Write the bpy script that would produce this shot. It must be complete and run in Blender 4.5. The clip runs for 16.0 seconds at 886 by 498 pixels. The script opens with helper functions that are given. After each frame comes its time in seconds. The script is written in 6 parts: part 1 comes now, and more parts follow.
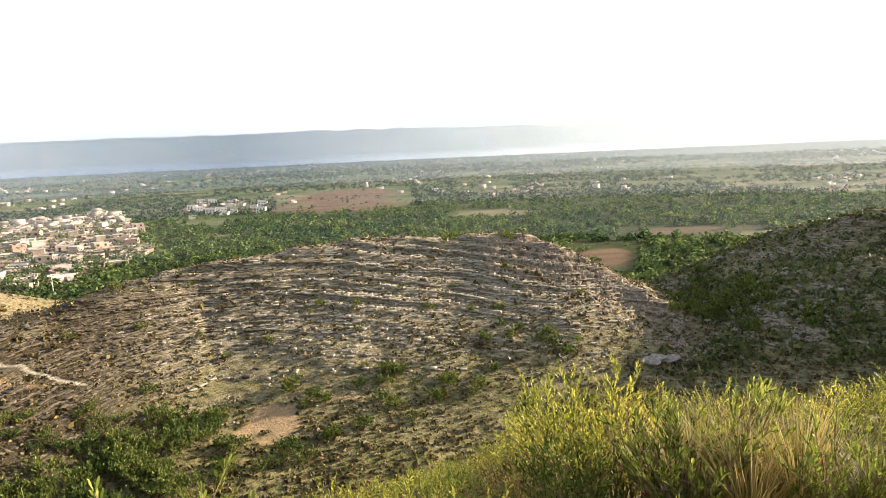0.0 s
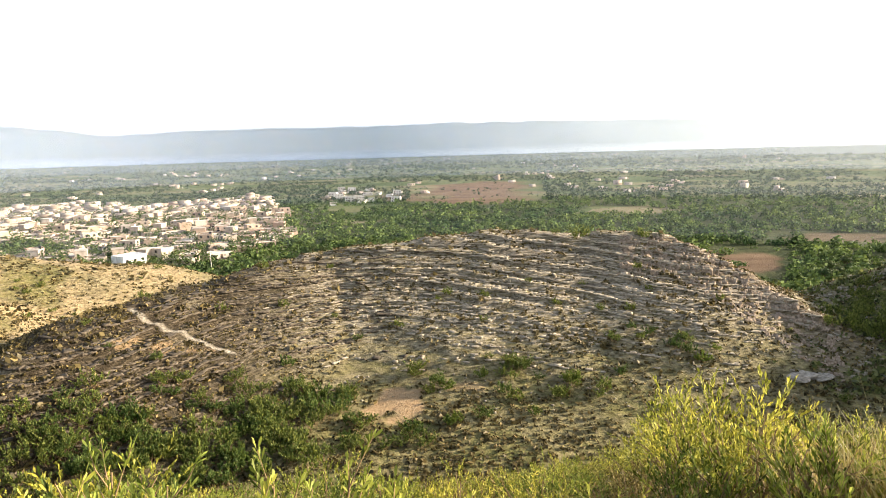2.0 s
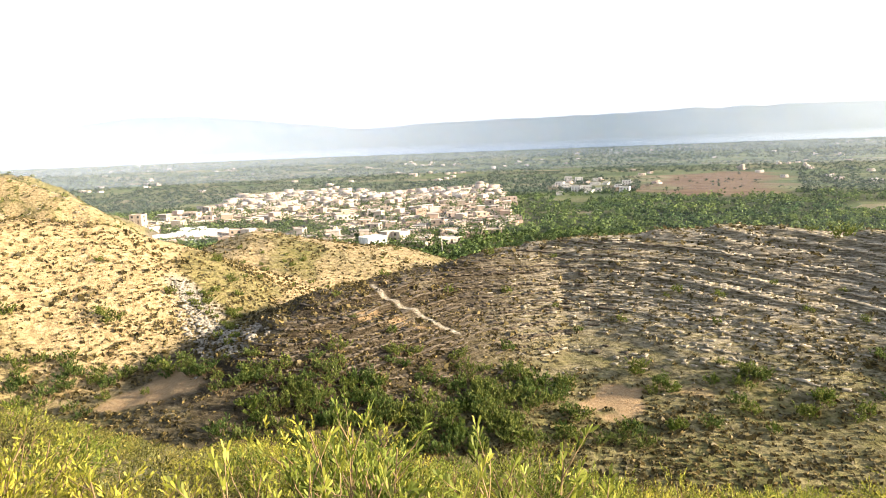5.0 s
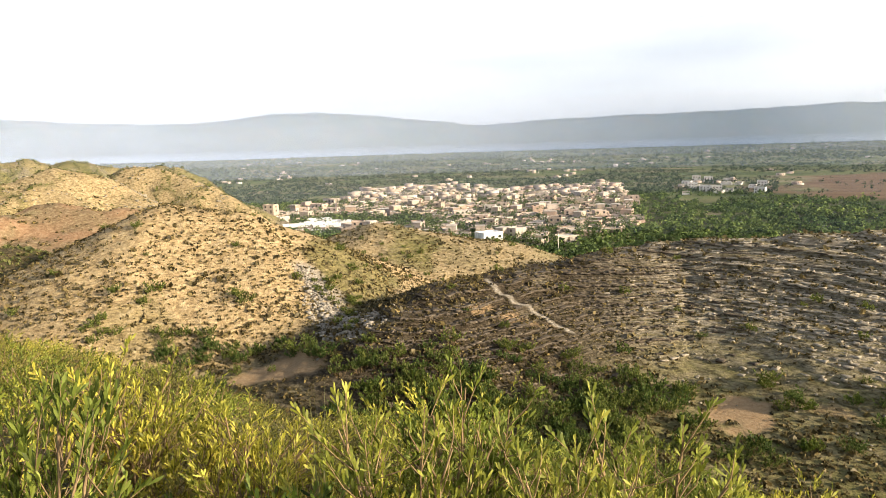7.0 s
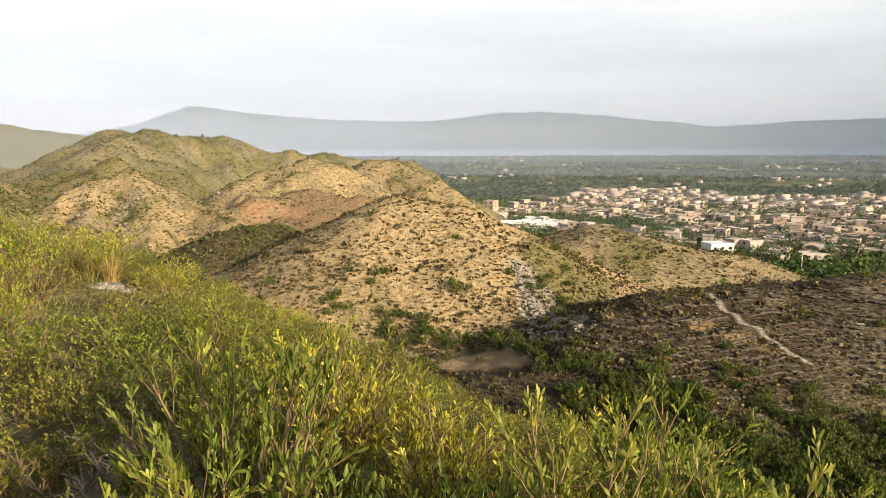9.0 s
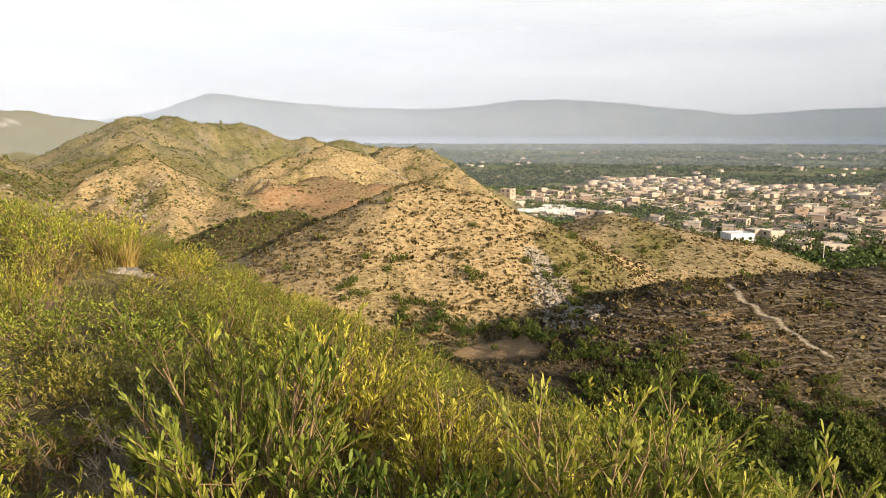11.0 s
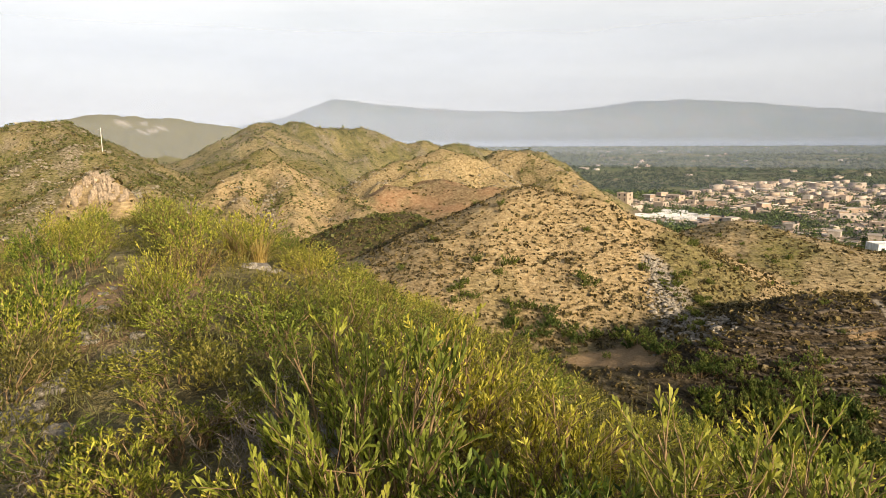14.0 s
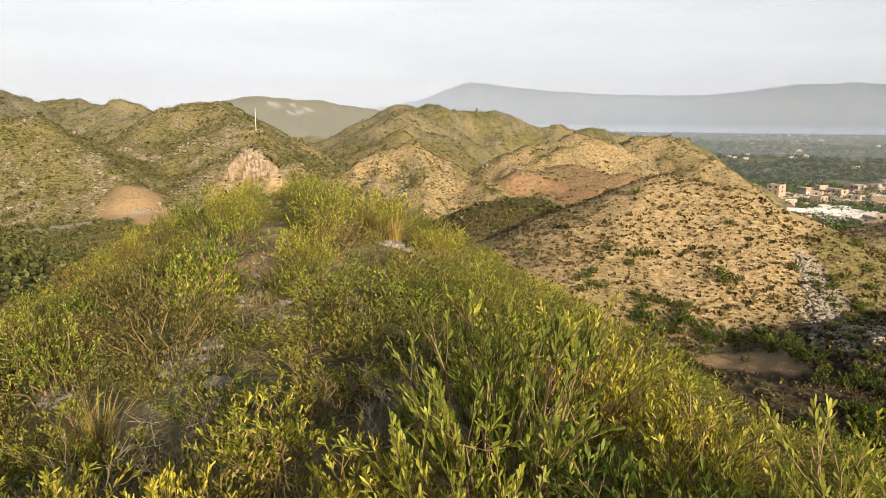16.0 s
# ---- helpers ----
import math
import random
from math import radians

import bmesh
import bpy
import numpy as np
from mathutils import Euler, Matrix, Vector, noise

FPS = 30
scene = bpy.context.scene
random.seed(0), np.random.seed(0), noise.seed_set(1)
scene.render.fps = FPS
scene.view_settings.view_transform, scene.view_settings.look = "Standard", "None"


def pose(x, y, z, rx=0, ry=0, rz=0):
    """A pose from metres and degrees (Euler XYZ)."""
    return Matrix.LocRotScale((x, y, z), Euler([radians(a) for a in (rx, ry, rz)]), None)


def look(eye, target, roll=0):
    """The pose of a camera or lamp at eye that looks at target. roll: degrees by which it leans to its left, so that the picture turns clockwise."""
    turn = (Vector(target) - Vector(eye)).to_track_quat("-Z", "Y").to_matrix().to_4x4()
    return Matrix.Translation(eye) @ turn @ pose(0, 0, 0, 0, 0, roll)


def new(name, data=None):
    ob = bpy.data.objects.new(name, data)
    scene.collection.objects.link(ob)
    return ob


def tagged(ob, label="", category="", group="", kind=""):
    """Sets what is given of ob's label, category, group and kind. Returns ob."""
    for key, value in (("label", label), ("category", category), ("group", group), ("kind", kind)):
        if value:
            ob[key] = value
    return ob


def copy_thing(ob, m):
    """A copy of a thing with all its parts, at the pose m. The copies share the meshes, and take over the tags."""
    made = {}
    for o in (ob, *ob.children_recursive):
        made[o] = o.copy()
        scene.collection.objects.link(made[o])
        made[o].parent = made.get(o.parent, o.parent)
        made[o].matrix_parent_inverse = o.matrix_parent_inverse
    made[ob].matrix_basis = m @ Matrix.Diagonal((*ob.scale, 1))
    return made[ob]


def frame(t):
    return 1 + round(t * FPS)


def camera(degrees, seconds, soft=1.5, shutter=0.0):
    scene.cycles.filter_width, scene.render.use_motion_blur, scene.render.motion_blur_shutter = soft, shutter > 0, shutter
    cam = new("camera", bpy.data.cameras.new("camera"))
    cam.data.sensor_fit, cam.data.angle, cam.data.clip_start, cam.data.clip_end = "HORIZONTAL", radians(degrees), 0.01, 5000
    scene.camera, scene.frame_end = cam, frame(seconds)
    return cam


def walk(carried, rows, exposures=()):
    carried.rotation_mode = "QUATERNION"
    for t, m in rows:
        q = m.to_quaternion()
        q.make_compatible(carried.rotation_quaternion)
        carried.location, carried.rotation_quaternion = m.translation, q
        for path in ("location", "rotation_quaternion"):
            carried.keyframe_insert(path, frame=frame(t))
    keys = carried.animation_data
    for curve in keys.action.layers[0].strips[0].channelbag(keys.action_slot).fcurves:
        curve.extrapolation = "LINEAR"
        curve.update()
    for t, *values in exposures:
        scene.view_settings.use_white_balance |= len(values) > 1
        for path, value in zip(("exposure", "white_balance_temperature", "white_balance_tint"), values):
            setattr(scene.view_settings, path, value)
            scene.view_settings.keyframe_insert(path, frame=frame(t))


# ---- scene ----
cam = camera(69.9, 16.0, 0.5)
EYE = 50.0
PATH = [
    (0, pose(0.000, 0.000, 50.000, 81.45, 2.58, 0.00)),
    (0.5, pose(-0.022, -0.014, 50.009, 80.57, 2.10, 2.92)),
    (1, pose(-0.062, -0.029, 50.008, 80.56, 2.63, 4.63)),
    (1.5, pose(-0.090, -0.041, 49.999, 81.02, 2.35, 8.73)),
    (2, pose(-0.064, -0.058, 50.016, 81.26, 1.59, 11.87)),
    (2.5, pose(-0.057, -0.069, 50.022, 81.00, 1.53, 14.18)),
    (3, pose(-0.054, -0.067, 50.029, 80.76, 1.58, 17.97)),
    (3.5, pose(-0.070, -0.060, 50.020, 81.16, 1.67, 22.04)),
    (4, pose(-0.070, -0.060, 50.018, 81.07, 2.01, 27.24)),
    (4.5, pose(-0.064, -0.064, 50.023, 81.10, 2.24, 29.46)),
    (5, pose(-0.058, -0.072, 50.025, 80.98, 2.17, 32.06)),
    (5.2, pose(-0.059, -0.074, 50.024, 80.93, 2.02, 33.20)),
    (7.3, pose(-0.057, -0.128, 49.844, 81.33, 0.55, 44.58)),
    (7.5, pose(-0.079, -0.156, 49.860, 81.87, -0.60, 46.22)),
    (8, pose(-0.077, -0.157, 49.874, 82.16, -0.57, 55.53)),
    (8.5, pose(-0.037, -0.117, 49.882, 82.18, 0.35, 61.35)),
    (10.8, pose(0.003, -0.058, 49.889, 80.22, 0.04, 63.41)),
    (11, pose(0.005, -0.054, 49.888, 80.18, -0.00, 63.89)),
    (11.5, pose(-0.001, -0.069, 49.882, 80.13, -0.00, 66.55)),
    (12, pose(-0.014, -0.090, 49.877, 80.04, 0.02, 68.73)),
    (12.5, pose(-0.009, -0.099, 49.873, 79.86, -0.01, 69.83)),
    (13, pose(0.003, -0.102, 49.873, 80.58, 0.16, 71.11)),
    (13.5, pose(-0.009, -0.096, 49.876, 80.28, 0.16, 72.69)),
    (14, pose(-0.015, -0.095, 49.879, 80.48, 0.33, 74.01)),
    (14.5, pose(-0.009, -0.102, 49.880, 80.22, 0.15, 75.96)),
    (15, pose(-0.008, -0.112, 49.884, 79.70, -0.26, 79.86)),
    (15.5, pose(-0.018, -0.133, 49.880, 79.51, -0.21, 83.84)),
    (16, pose(0.004, -0.152, 49.885, 79.01, -0.49, 85.80)),
]
walk(cam, PATH, [
    (0.0, 1.22, 6450, 10), (1.0, 1.3, 6450, 10), (2.0, 1.38, 6450, 10), (3.0, 1.36, 6450, 10), (4.0, 1.45, 6450, 10), (5.0, 1.5, 6500, 10), (5.2, 1.42, 6500, 10), (7.3, 0.76, 6600, 10),
    (8.0, 0.49, 6700, 10), (11.0, 0.54, 6900, 11), (12.5, 0.49, 6950, 11), (14.5, 0.35, 6950, 11), (16.0, 0.38, 6950, 11)])

# ---- daylight: hazy bright sky and a low sun to the east ----
SUN_AZ, SUN_EL = -72.0, 17.0
world = bpy.data.worlds.new("world")
scene.world = world
world.use_nodes = True
wn, wl = world.node_tree.nodes, world.node_tree.links
wn.clear()
w_out = wn.new("ShaderNodeOutputWorld")
w_sky = wn.new("ShaderNodeTexSky")
w_sky.sky_type, w_sky.sun_disc = "NISHITA", False
w_sky.sun_elevation, w_sky.sun_rotation = radians(SUN_EL), radians(-SUN_AZ)
w_sky.air_density, w_sky.dust_density = 1.0, 4.0
w_bg = wn.new("ShaderNodeBackground")
w_bg.inputs["Strength"].default_value = 0.05
w_cloud = wn.new("ShaderNodeBackground")
w_cloud.inputs["Strength"].default_value = 1.0
w_geo = wn.new("ShaderNodeTexCoord")
w_map = wn.new("ShaderNodeMapping")
w_map.inputs["Scale"].default_value = (1.2, 1.2, 7.0)
w_noise = wn.new("ShaderNodeTexNoise")
w_noise.inputs["Scale"].default_value, w_noise.inputs["Detail"].default_value = 1.6, 5.0
w_ramp = wn.new("ShaderNodeValToRGB")
w_ramp.color_ramp.elements[0].position, w_ramp.color_ramp.elements[0].color = 0.36, (0.58, 0.58, 0.585, 1)
w_ramp.color_ramp.elements[1].position, w_ramp.color_ramp.elements[1].color = 0.66, (0.74, 0.735, 0.725, 1)
w_add = wn.new("ShaderNodeAddShader")
# the haze is bright low down and thins towards the zenith
w_sep, w_fall, w_mul = wn.new("ShaderNodeSeparateXYZ"), wn.new("ShaderNodeValToRGB"), wn.new("ShaderNodeMix")
w_fall.color_ramp.elements[0].position, w_fall.color_ramp.elements[0].color = 0.22, (1, 1, 1, 1)
w_fall.color_ramp.elements[1].position, w_fall.color_ramp.elements[1].color = 0.50, (0.15, 0.17, 0.20, 1)
w_mul.data_type, w_mul.blend_type = "RGBA", "MULTIPLY"
w_mul.inputs[0].default_value = 1.0
wl.new(w_geo.outputs["Generated"], w_sep.inputs[0])
wl.new(w_sep.outputs[2], w_fall.inputs["Fac"])
wl.new(w_geo.outputs["Generated"], w_map.inputs["Vector"])
wl.new(w_map.outputs["Vector"], w_noise.inputs["Vector"])
wl.new(w_noise.outputs["Fac"], w_ramp.inputs["Fac"])
wl.new(w_ramp.outputs["Color"], w_mul.inputs[6])
wl.new(w_fall.outputs["Color"], w_mul.inputs[7])
wl.new(w_mul.outputs[2], w_cloud.inputs["Color"])
# the haze is brighter towards the sun
w_dot, w_pow, w_glow = wn.new("ShaderNodeVectorMath"), wn.new("ShaderNodeMath"), wn.new("ShaderNodeMath")
w_dot.operation = "DOT_PRODUCT"
w_dot.inputs[1].default_value = (-math.sin(radians(SUN_AZ)) * 0.5, math.cos(radians(SUN_AZ)) * 0.5, 0.15)
w_half = wn.new("ShaderNodeMath")
w_half.inputs[1].default_value = 0.5
w_pow.operation, w_pow.inputs[1].default_value = "POWER", 2.0
w_glow.operation, w_glow.inputs[1].default_value, w_glow.inputs[2].default_value = "MULTIPLY_ADD", 0.5, 0.94
wl.new(w_geo.outputs["Generated"], w_dot.inputs[0])
wl.new(w_dot.outputs["Value"], w_half.inputs[0])
wl.new(w_half.outputs[0], w_pow.inputs[0])
wl.new(w_pow.outputs[0], w_glow.inputs[0])
wl.new(w_glow.outputs[0], w_cloud.inputs["Strength"])
wl.new(w_sky.outputs["Color"], w_bg.inputs["Color"])
wl.new(w_bg.outputs[0], w_add.inputs[0])
wl.new(w_cloud.outputs[0], w_add.inputs[1])
wl.new(w_add.outputs[0], w_out.inputs["Surface"])

sun = new("sun", bpy.data.lights.new("sun", "SUN"))
sun.data.energy, sun.data.angle, sun.data.color = 5.0, radians(1.5), (1.0, 0.83, 0.60)
sun_way = Vector((-math.sin(radians(SUN_AZ)) * math.cos(radians(SUN_EL)),
                  math.cos(radians(SUN_AZ)) * math.cos(radians(SUN_EL)), math.sin(radians(SUN_EL))))
sun.matrix_world = look(sun_way * 900, (0, 0, 0))


# ---- materials ----
def rgb(c):
    return (c[0], c[1], c[2], 1.0)


class Mat:
    """A node material with small helpers for wiring."""

    def __init__(self, name, rough=0.9, spec=0.2):
        self.m = bpy.data.materials.new(name)
        self.m.use_nodes = True
        self.n, self.l = self.m.node_tree.nodes, self.m.node_tree.links
        self.b = self.n["Principled BSDF"]
        self.b.inputs["Roughness"].default_value = rough
        self.b.inputs["Specular IOR Level"].default_value = spec
        self.co = self.n.new("ShaderNodeTexCoord").outputs["Object"]

    def noise(self, scale, detail=4.0, rough=0.55, vec=None, squash=None, distort=0.0):
        node = self.n.new("ShaderNodeTexNoise")
        node.inputs["Scale"].default_value, node.inputs["Detail"].default_value = scale, detail
        node.inputs["Roughness"].default_value, node.inputs["Distortion"].default_value = rough, distort
        vec = vec or self.co
        if squash:
            mp = self.n.new("ShaderNodeMapping")
            mp.inputs["Scale"].default_value = squash
            self.l.new(vec, mp.inputs["Vector"])
            vec = mp.outputs["Vector"]
        self.l.new(vec, node.inputs["Vector"])
        return node.outputs["Fac"]

    def ramp(self, fac, *stops):
        node = self.n.new("ShaderNodeValToRGB")
        cr = node.color_ramp
        while len(cr.elements) < len(stops):
            cr.elements.new(0.5)
        for e, (p, c) in zip(cr.elements, stops):
            e.position = p
            e.color = rgb(c) if not isinstance(c, (int, float)) else (c, c, c, 1)
        self.l.new(fac, node.inputs["Fac"])
        return node.outputs["Color"]

    def mix(self, fac, a, b, blend="MIX"):
        node = self.n.new("ShaderNodeMix")
        node.data_type, node.blend_type = "RGBA", blend
        for key, v in ((0, fac), (6, a), (7, b)):
            if isinstance(v, bpy.types.NodeSocket):
                self.l.new(v, node.inputs[key])
            elif key:
                node.inputs[key].default_value = rgb(v)
            else:
                node.inputs[0].default_value = v
        return node.outputs[2]

    def math(self, op, a, b=0.0):
        node = self.n.new("ShaderNodeMath")
        node.operation = op
        for i, v in enumerate((a, b)):
            if isinstance(v, bpy.types.NodeSocket):
                self.l.new(v, node.inputs[i])
            else:
                node.inputs[i].default_value = v
        return node.outputs[0]

    def attr(self, name):
        node = self.n.new("ShaderNodeAttribute")
        node.attribute_name = name
        return node.outputs["Fac"]

    def random(self):
        return self.n.new("ShaderNodeObjectInfo").outputs["Random"]

    def island(self):
        return self.n.new("ShaderNodeNewGeometry").outputs["Random Per Island"]

    def color(self, c):
        if isinstance(c, bpy.types.NodeSocket):
            self.l.new(c, self.b.inputs["Base Color"])
        else:
            self.b.inputs["Base Color"].default_value = rgb(c)
        return self

    def bump(self, fac, strength=0.4, dist=0.1):
        node = self.n.new("ShaderNodeBump")
        node.inputs["Strength"].default_value, node.inputs["Distance"].default_value = strength, dist
        self.l.new(fac, node.inputs["Height"])
        self.l.new(node.outputs["Normal"], self.b.inputs["Normal"])
        return self

    def leafy(self, color, share=0.35):
        """Adds light that passes through thin leaves."""
        tr = self.n.new("ShaderNodeBsdfTranslucent")
        mx = self.n.new("ShaderNodeMixShader")
        mx.inputs[0].default_value = share
        self.l.new(color, tr.inputs["Color"])
        self.l.new(self.b.outputs[0], mx.inputs[1])
        self.l.new(tr.outputs[0], mx.inputs[2])
        self.l.new(mx.outputs[0], self.n["Material Output"].inputs["Surface"])
        return self


def ground_material():
    m = Mat("ground_earth", 0.95, 0.1)
    big, mid, fine = m.noise(0.02, 5), m.noise(0.25, 6, 0.65), m.noise(2.2, 6, 0.7)
    vfine, lump = m.noise(14.0, 4, 0.7), m.noise(0.9, 6, 0.7)
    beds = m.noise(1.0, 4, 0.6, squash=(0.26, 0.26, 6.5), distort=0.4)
    steps = m.noise(1.0, 3, 0.6, squash=(1.1, 1.1, 5.5), distort=0.5)
    rills = m.noise(1.0, 4, 0.6, squash=(0.9, 0.9, 0.12))
    # dry hillside: straw, soil and low green
    hill = m.ramp(lump, (0.32, (0.12, 0.105, 0.055)), (0.5, (0.31, 0.265, 0.145)), (0.68, (0.47, 0.41, 0.25)))
    hill = m.mix(m.ramp(fine, (0.46, 0.0), (0.66, 0.7)), hill, (0.21, 0.175, 0.115))
    green = m.ramp(mid, (0.3, (0.075, 0.09, 0.027)), (0.5, (0.175, 0.175, 0.055)), (0.7, (0.31, 0.275, 0.105)))
    green = m.mix(m.ramp(lump, (0.5, 0.0), (0.66, 0.7)), green, (0.22, 0.18, 0.09))
    col = m.mix(m.attr("green"), hill, green)
    gold = m.ramp(lump, (0.3, (0.30, 0.215, 0.11)), (0.5, (0.58, 0.435, 0.235)), (0.7, (0.70, 0.57, 0.36)))
    gold = m.mix(m.ramp(fine, (0.34, 0.6), (0.46, 0.0)), gold, (0.14, 0.105, 0.05))
    col = m.mix(m.attr("gold"), col, gold)
    rock = m.ramp(fine, (0.3, (0.09, 0.075, 0.052)), (0.5, (0.30, 0.255, 0.19)), (0.72, (0.52, 0.465, 0.375)))
    col = m.mix(m.attr("rock"), col, rock)
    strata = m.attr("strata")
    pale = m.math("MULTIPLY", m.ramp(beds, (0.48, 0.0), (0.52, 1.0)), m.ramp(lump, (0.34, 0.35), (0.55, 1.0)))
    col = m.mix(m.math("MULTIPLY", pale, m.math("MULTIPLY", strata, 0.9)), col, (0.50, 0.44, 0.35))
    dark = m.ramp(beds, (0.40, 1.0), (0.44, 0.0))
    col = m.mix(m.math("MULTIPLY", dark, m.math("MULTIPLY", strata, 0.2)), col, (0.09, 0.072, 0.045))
    # brown scrub at the western end and on the mound, darkened to stand for shade
    shade_umber = m.ramp(fine, (0.35, (0.03, 0.023, 0.014)), (0.5, (0.06, 0.046, 0.03)), (0.68, (0.15, 0.12, 0.088)))
    col = m.mix(m.math("MULTIPLY", m.attr("shade_umber"), 0.95), col, shade_umber)
    # broken treads worn along the slopes
    tread = m.ramp(steps, (0.40, (0.45, 0.43, 0.40)), (0.48, (0.95, 0.95, 0.95)), (0.56, (1.05, 1.04, 1.02)), (0.64, (1.45, 1.42, 1.38)))
    col = m.mix(m.math("SUBTRACT", 0.85, m.math("MULTIPLY", m.attr("gold"), 0.4)), col, tread, "MULTIPLY")
    bluff = m.attr("bluff")
    col = m.mix(bluff, col, m.ramp(rills, (0.35, (0.07, 0.045, 0.03)), (0.5, (0.20, 0.14, 0.10)), (0.65, (0.36, 0.29, 0.22))))
    soil = m.ramp(fine, (0.3, (0.40, 0.255, 0.135)), (0.7, (0.60, 0.44, 0.265)))
    col = m.mix(m.attr("soil"), col, soil)
    path = m.ramp(fine, (0.3, (0.34, 0.29, 0.22)), (0.7, (0.55, 0.5, 0.42)))
    col = m.mix(m.attr("path"), col, path)
    red = m.ramp(lump, (0.3, (0.24, 0.135, 0.07)), (0.5, (0.40, 0.245, 0.14)), (0.7, (0.52, 0.37, 0.24)))
    col = m.mix(m.attr("red"), col, red)
    # plain: patchwork of fields
    vor = m.n.new("ShaderNodeTexVoronoi")
    vor.inputs["Scale"].default_value = 0.012
    mp = m.n.new("ShaderNodeMapping")
    mp.inputs["Scale"].default_value = (1.0, 1.9, 1.0)
    m.l.new(m.co, mp.inputs["Vector"])
    m.l.new(mp.outputs["Vector"], vor.inputs["Vector"])
    sep = m.n.new("ShaderNodeSeparateColor")
    m.l.new(vor.outputs["Color"], sep.inputs[0])
    field = m.ramp(sep.outputs[0], (0.0, (0.08, 0.13, 0.045)), (0.35, (0.135, 0.19, 0.07)), (0.6, (0.21, 0.22, 0.10)),
                   (0.78, (0.20, 0.22, 0.10)), (1.0, (0.33, 0.28, 0.17)))
    field = m.mix(m.ramp(big, (0.35, 0.0), (0.7, 0.6)), field, (0.05, 0.07, 0.028))
    field = m.mix(m.ramp(mid, (0.4, 0.0), (0.75, 0.5)), field, (0.14, 0.135, 0.07))
    col = m.mix(m.attr("plain"), col, field)
    # shade beneath the woodland crowns, painted into the ground colour
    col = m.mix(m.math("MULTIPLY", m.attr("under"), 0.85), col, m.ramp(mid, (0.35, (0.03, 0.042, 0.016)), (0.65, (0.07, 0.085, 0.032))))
    brown = m.ramp(m.noise(0.03, 3, squash=(1, 3, 1)), (0.3, (0.15, 0.095, 0.06)), (0.7, (0.24, 0.165, 0.105)))
    col = m.mix(m.attr("brown"), col, brown)
    yard = m.ramp(mid, (0.3, (0.20, 0.165, 0.12)), (0.7, (0.40, 0.34, 0.27)))
    col = m.mix(m.attr("yard"), col, yard)
    col = m.mix(m.math("MULTIPLY", vfine, 0.35), col, (0.05, 0.04, 0.025))
    m.color(col)
    hgt = m.math("ADD", m.math("MULTIPLY", lump, 1.2), m.math("ADD", m.math("MULTIPLY", fine, 0.6), m.math("MULTIPLY", vfine, 0.12)))
    hgt = m.math("ADD", hgt, m.math("MULTIPLY", m.math("MULTIPLY", beds, strata), 2.2))
    hgt = m.math("ADD", hgt, m.math("MULTIPLY", m.math("MULTIPLY", rills, bluff), 2.5))
    return m.bump(hgt, 0.9, 0.45).m


def leaf_material(name, dark, mid, light, share=0.35, patch=0.0):
    m = Mat(name, 0.55, 0.3)
    r = m.island()
    c = m.ramp(r, (0.0, dark), (0.5, mid), (1.0, light))
    ob = m.ramp(m.random(), (0.0, (0.5, 0.62, 0.6)), (0.25, (0.75, 0.85, 0.8)), (0.5, (1.0, 0.96, 0.95)), (0.75, (1.1, 1.03, 0.9)), (1.0, (1.2, 1.15, 1.0)))
    c = m.mix(1.0, c, ob, "MULTIPLY")
    if patch:
        where = m.n.new("ShaderNodeNewGeometry").outputs["Position"]
        c = m.mix(1.0, c, m.ramp(m.noise(patch, 2, vec=where), (0.36, (0.5, 0.56, 0.5)), (0.5, (0.95, 0.96, 0.95)), (0.64, (1.3, 1.2, 1.1))), "MULTIPLY")
    m.color(c)
    return m.leafy(c, share).m


def wood_material(name, a, b):
    m = Mat(name, 0.85, 0.2)
    n = m.noise(30.0, 4, squash=(1, 1, 0.2))
    return m.color(m.ramp(n, (0.3, a), (0.7, b))).bump(n, 0.3, 0.01).m


def rock_material(name, a, b, c):
    m = Mat(name, 0.9, 0.2)
    n, f = m.noise(3.0, 6, 0.65), m.noise(25.0, 4, 0.7)
    col = m.ramp(n, (0.3, a), (0.5, b), (0.72, c))
    col = m.mix(m.ramp(f, (0.45, 0.0), (0.62, 0.5)), col, a)
    return m.color(col).bump(m.math("ADD", n, m.math("MULTIPLY", f, 0.3)), 0.7, 0.06).m


def plaster_material(name, *tints):
    m = Mat(name, 0.9, 0.2)
    stops = [(i / max(1, len(tints) - 1), t) for i, t in enumerate(tints)]
    c = m.ramp(m.random(), *stops)
    stain = m.noise(0.5, 6, 0.65, squash=(1, 1, 0.4))
    c = m.mix(m.ramp(stain, (0.45, 0.0), (0.75, 0.55)), c, (0.22, 0.18, 0.14))
    return m.color(c).bump(m.noise(6.0, 4), 0.2, 0.03).m


def plain_material(name, c, rough=0.8, metal=0.0):
    m = Mat(name, rough, 0.4)
    m.b.inputs["Metallic"].default_value = metal
    n = m.noise(4.0, 4)
    return m.color(m.mix(m.ramp(n, (0.3, 0.0), (0.8, 0.4)), c, tuple(v * 0.6 for v in c))).m


def water_material():
    m = Mat("lake_water", 0.12, 0.5)
    m.color((0.30, 0.36, 0.40))
    return m.bump(m.noise(0.05, 3), 0.05, 0.5).m


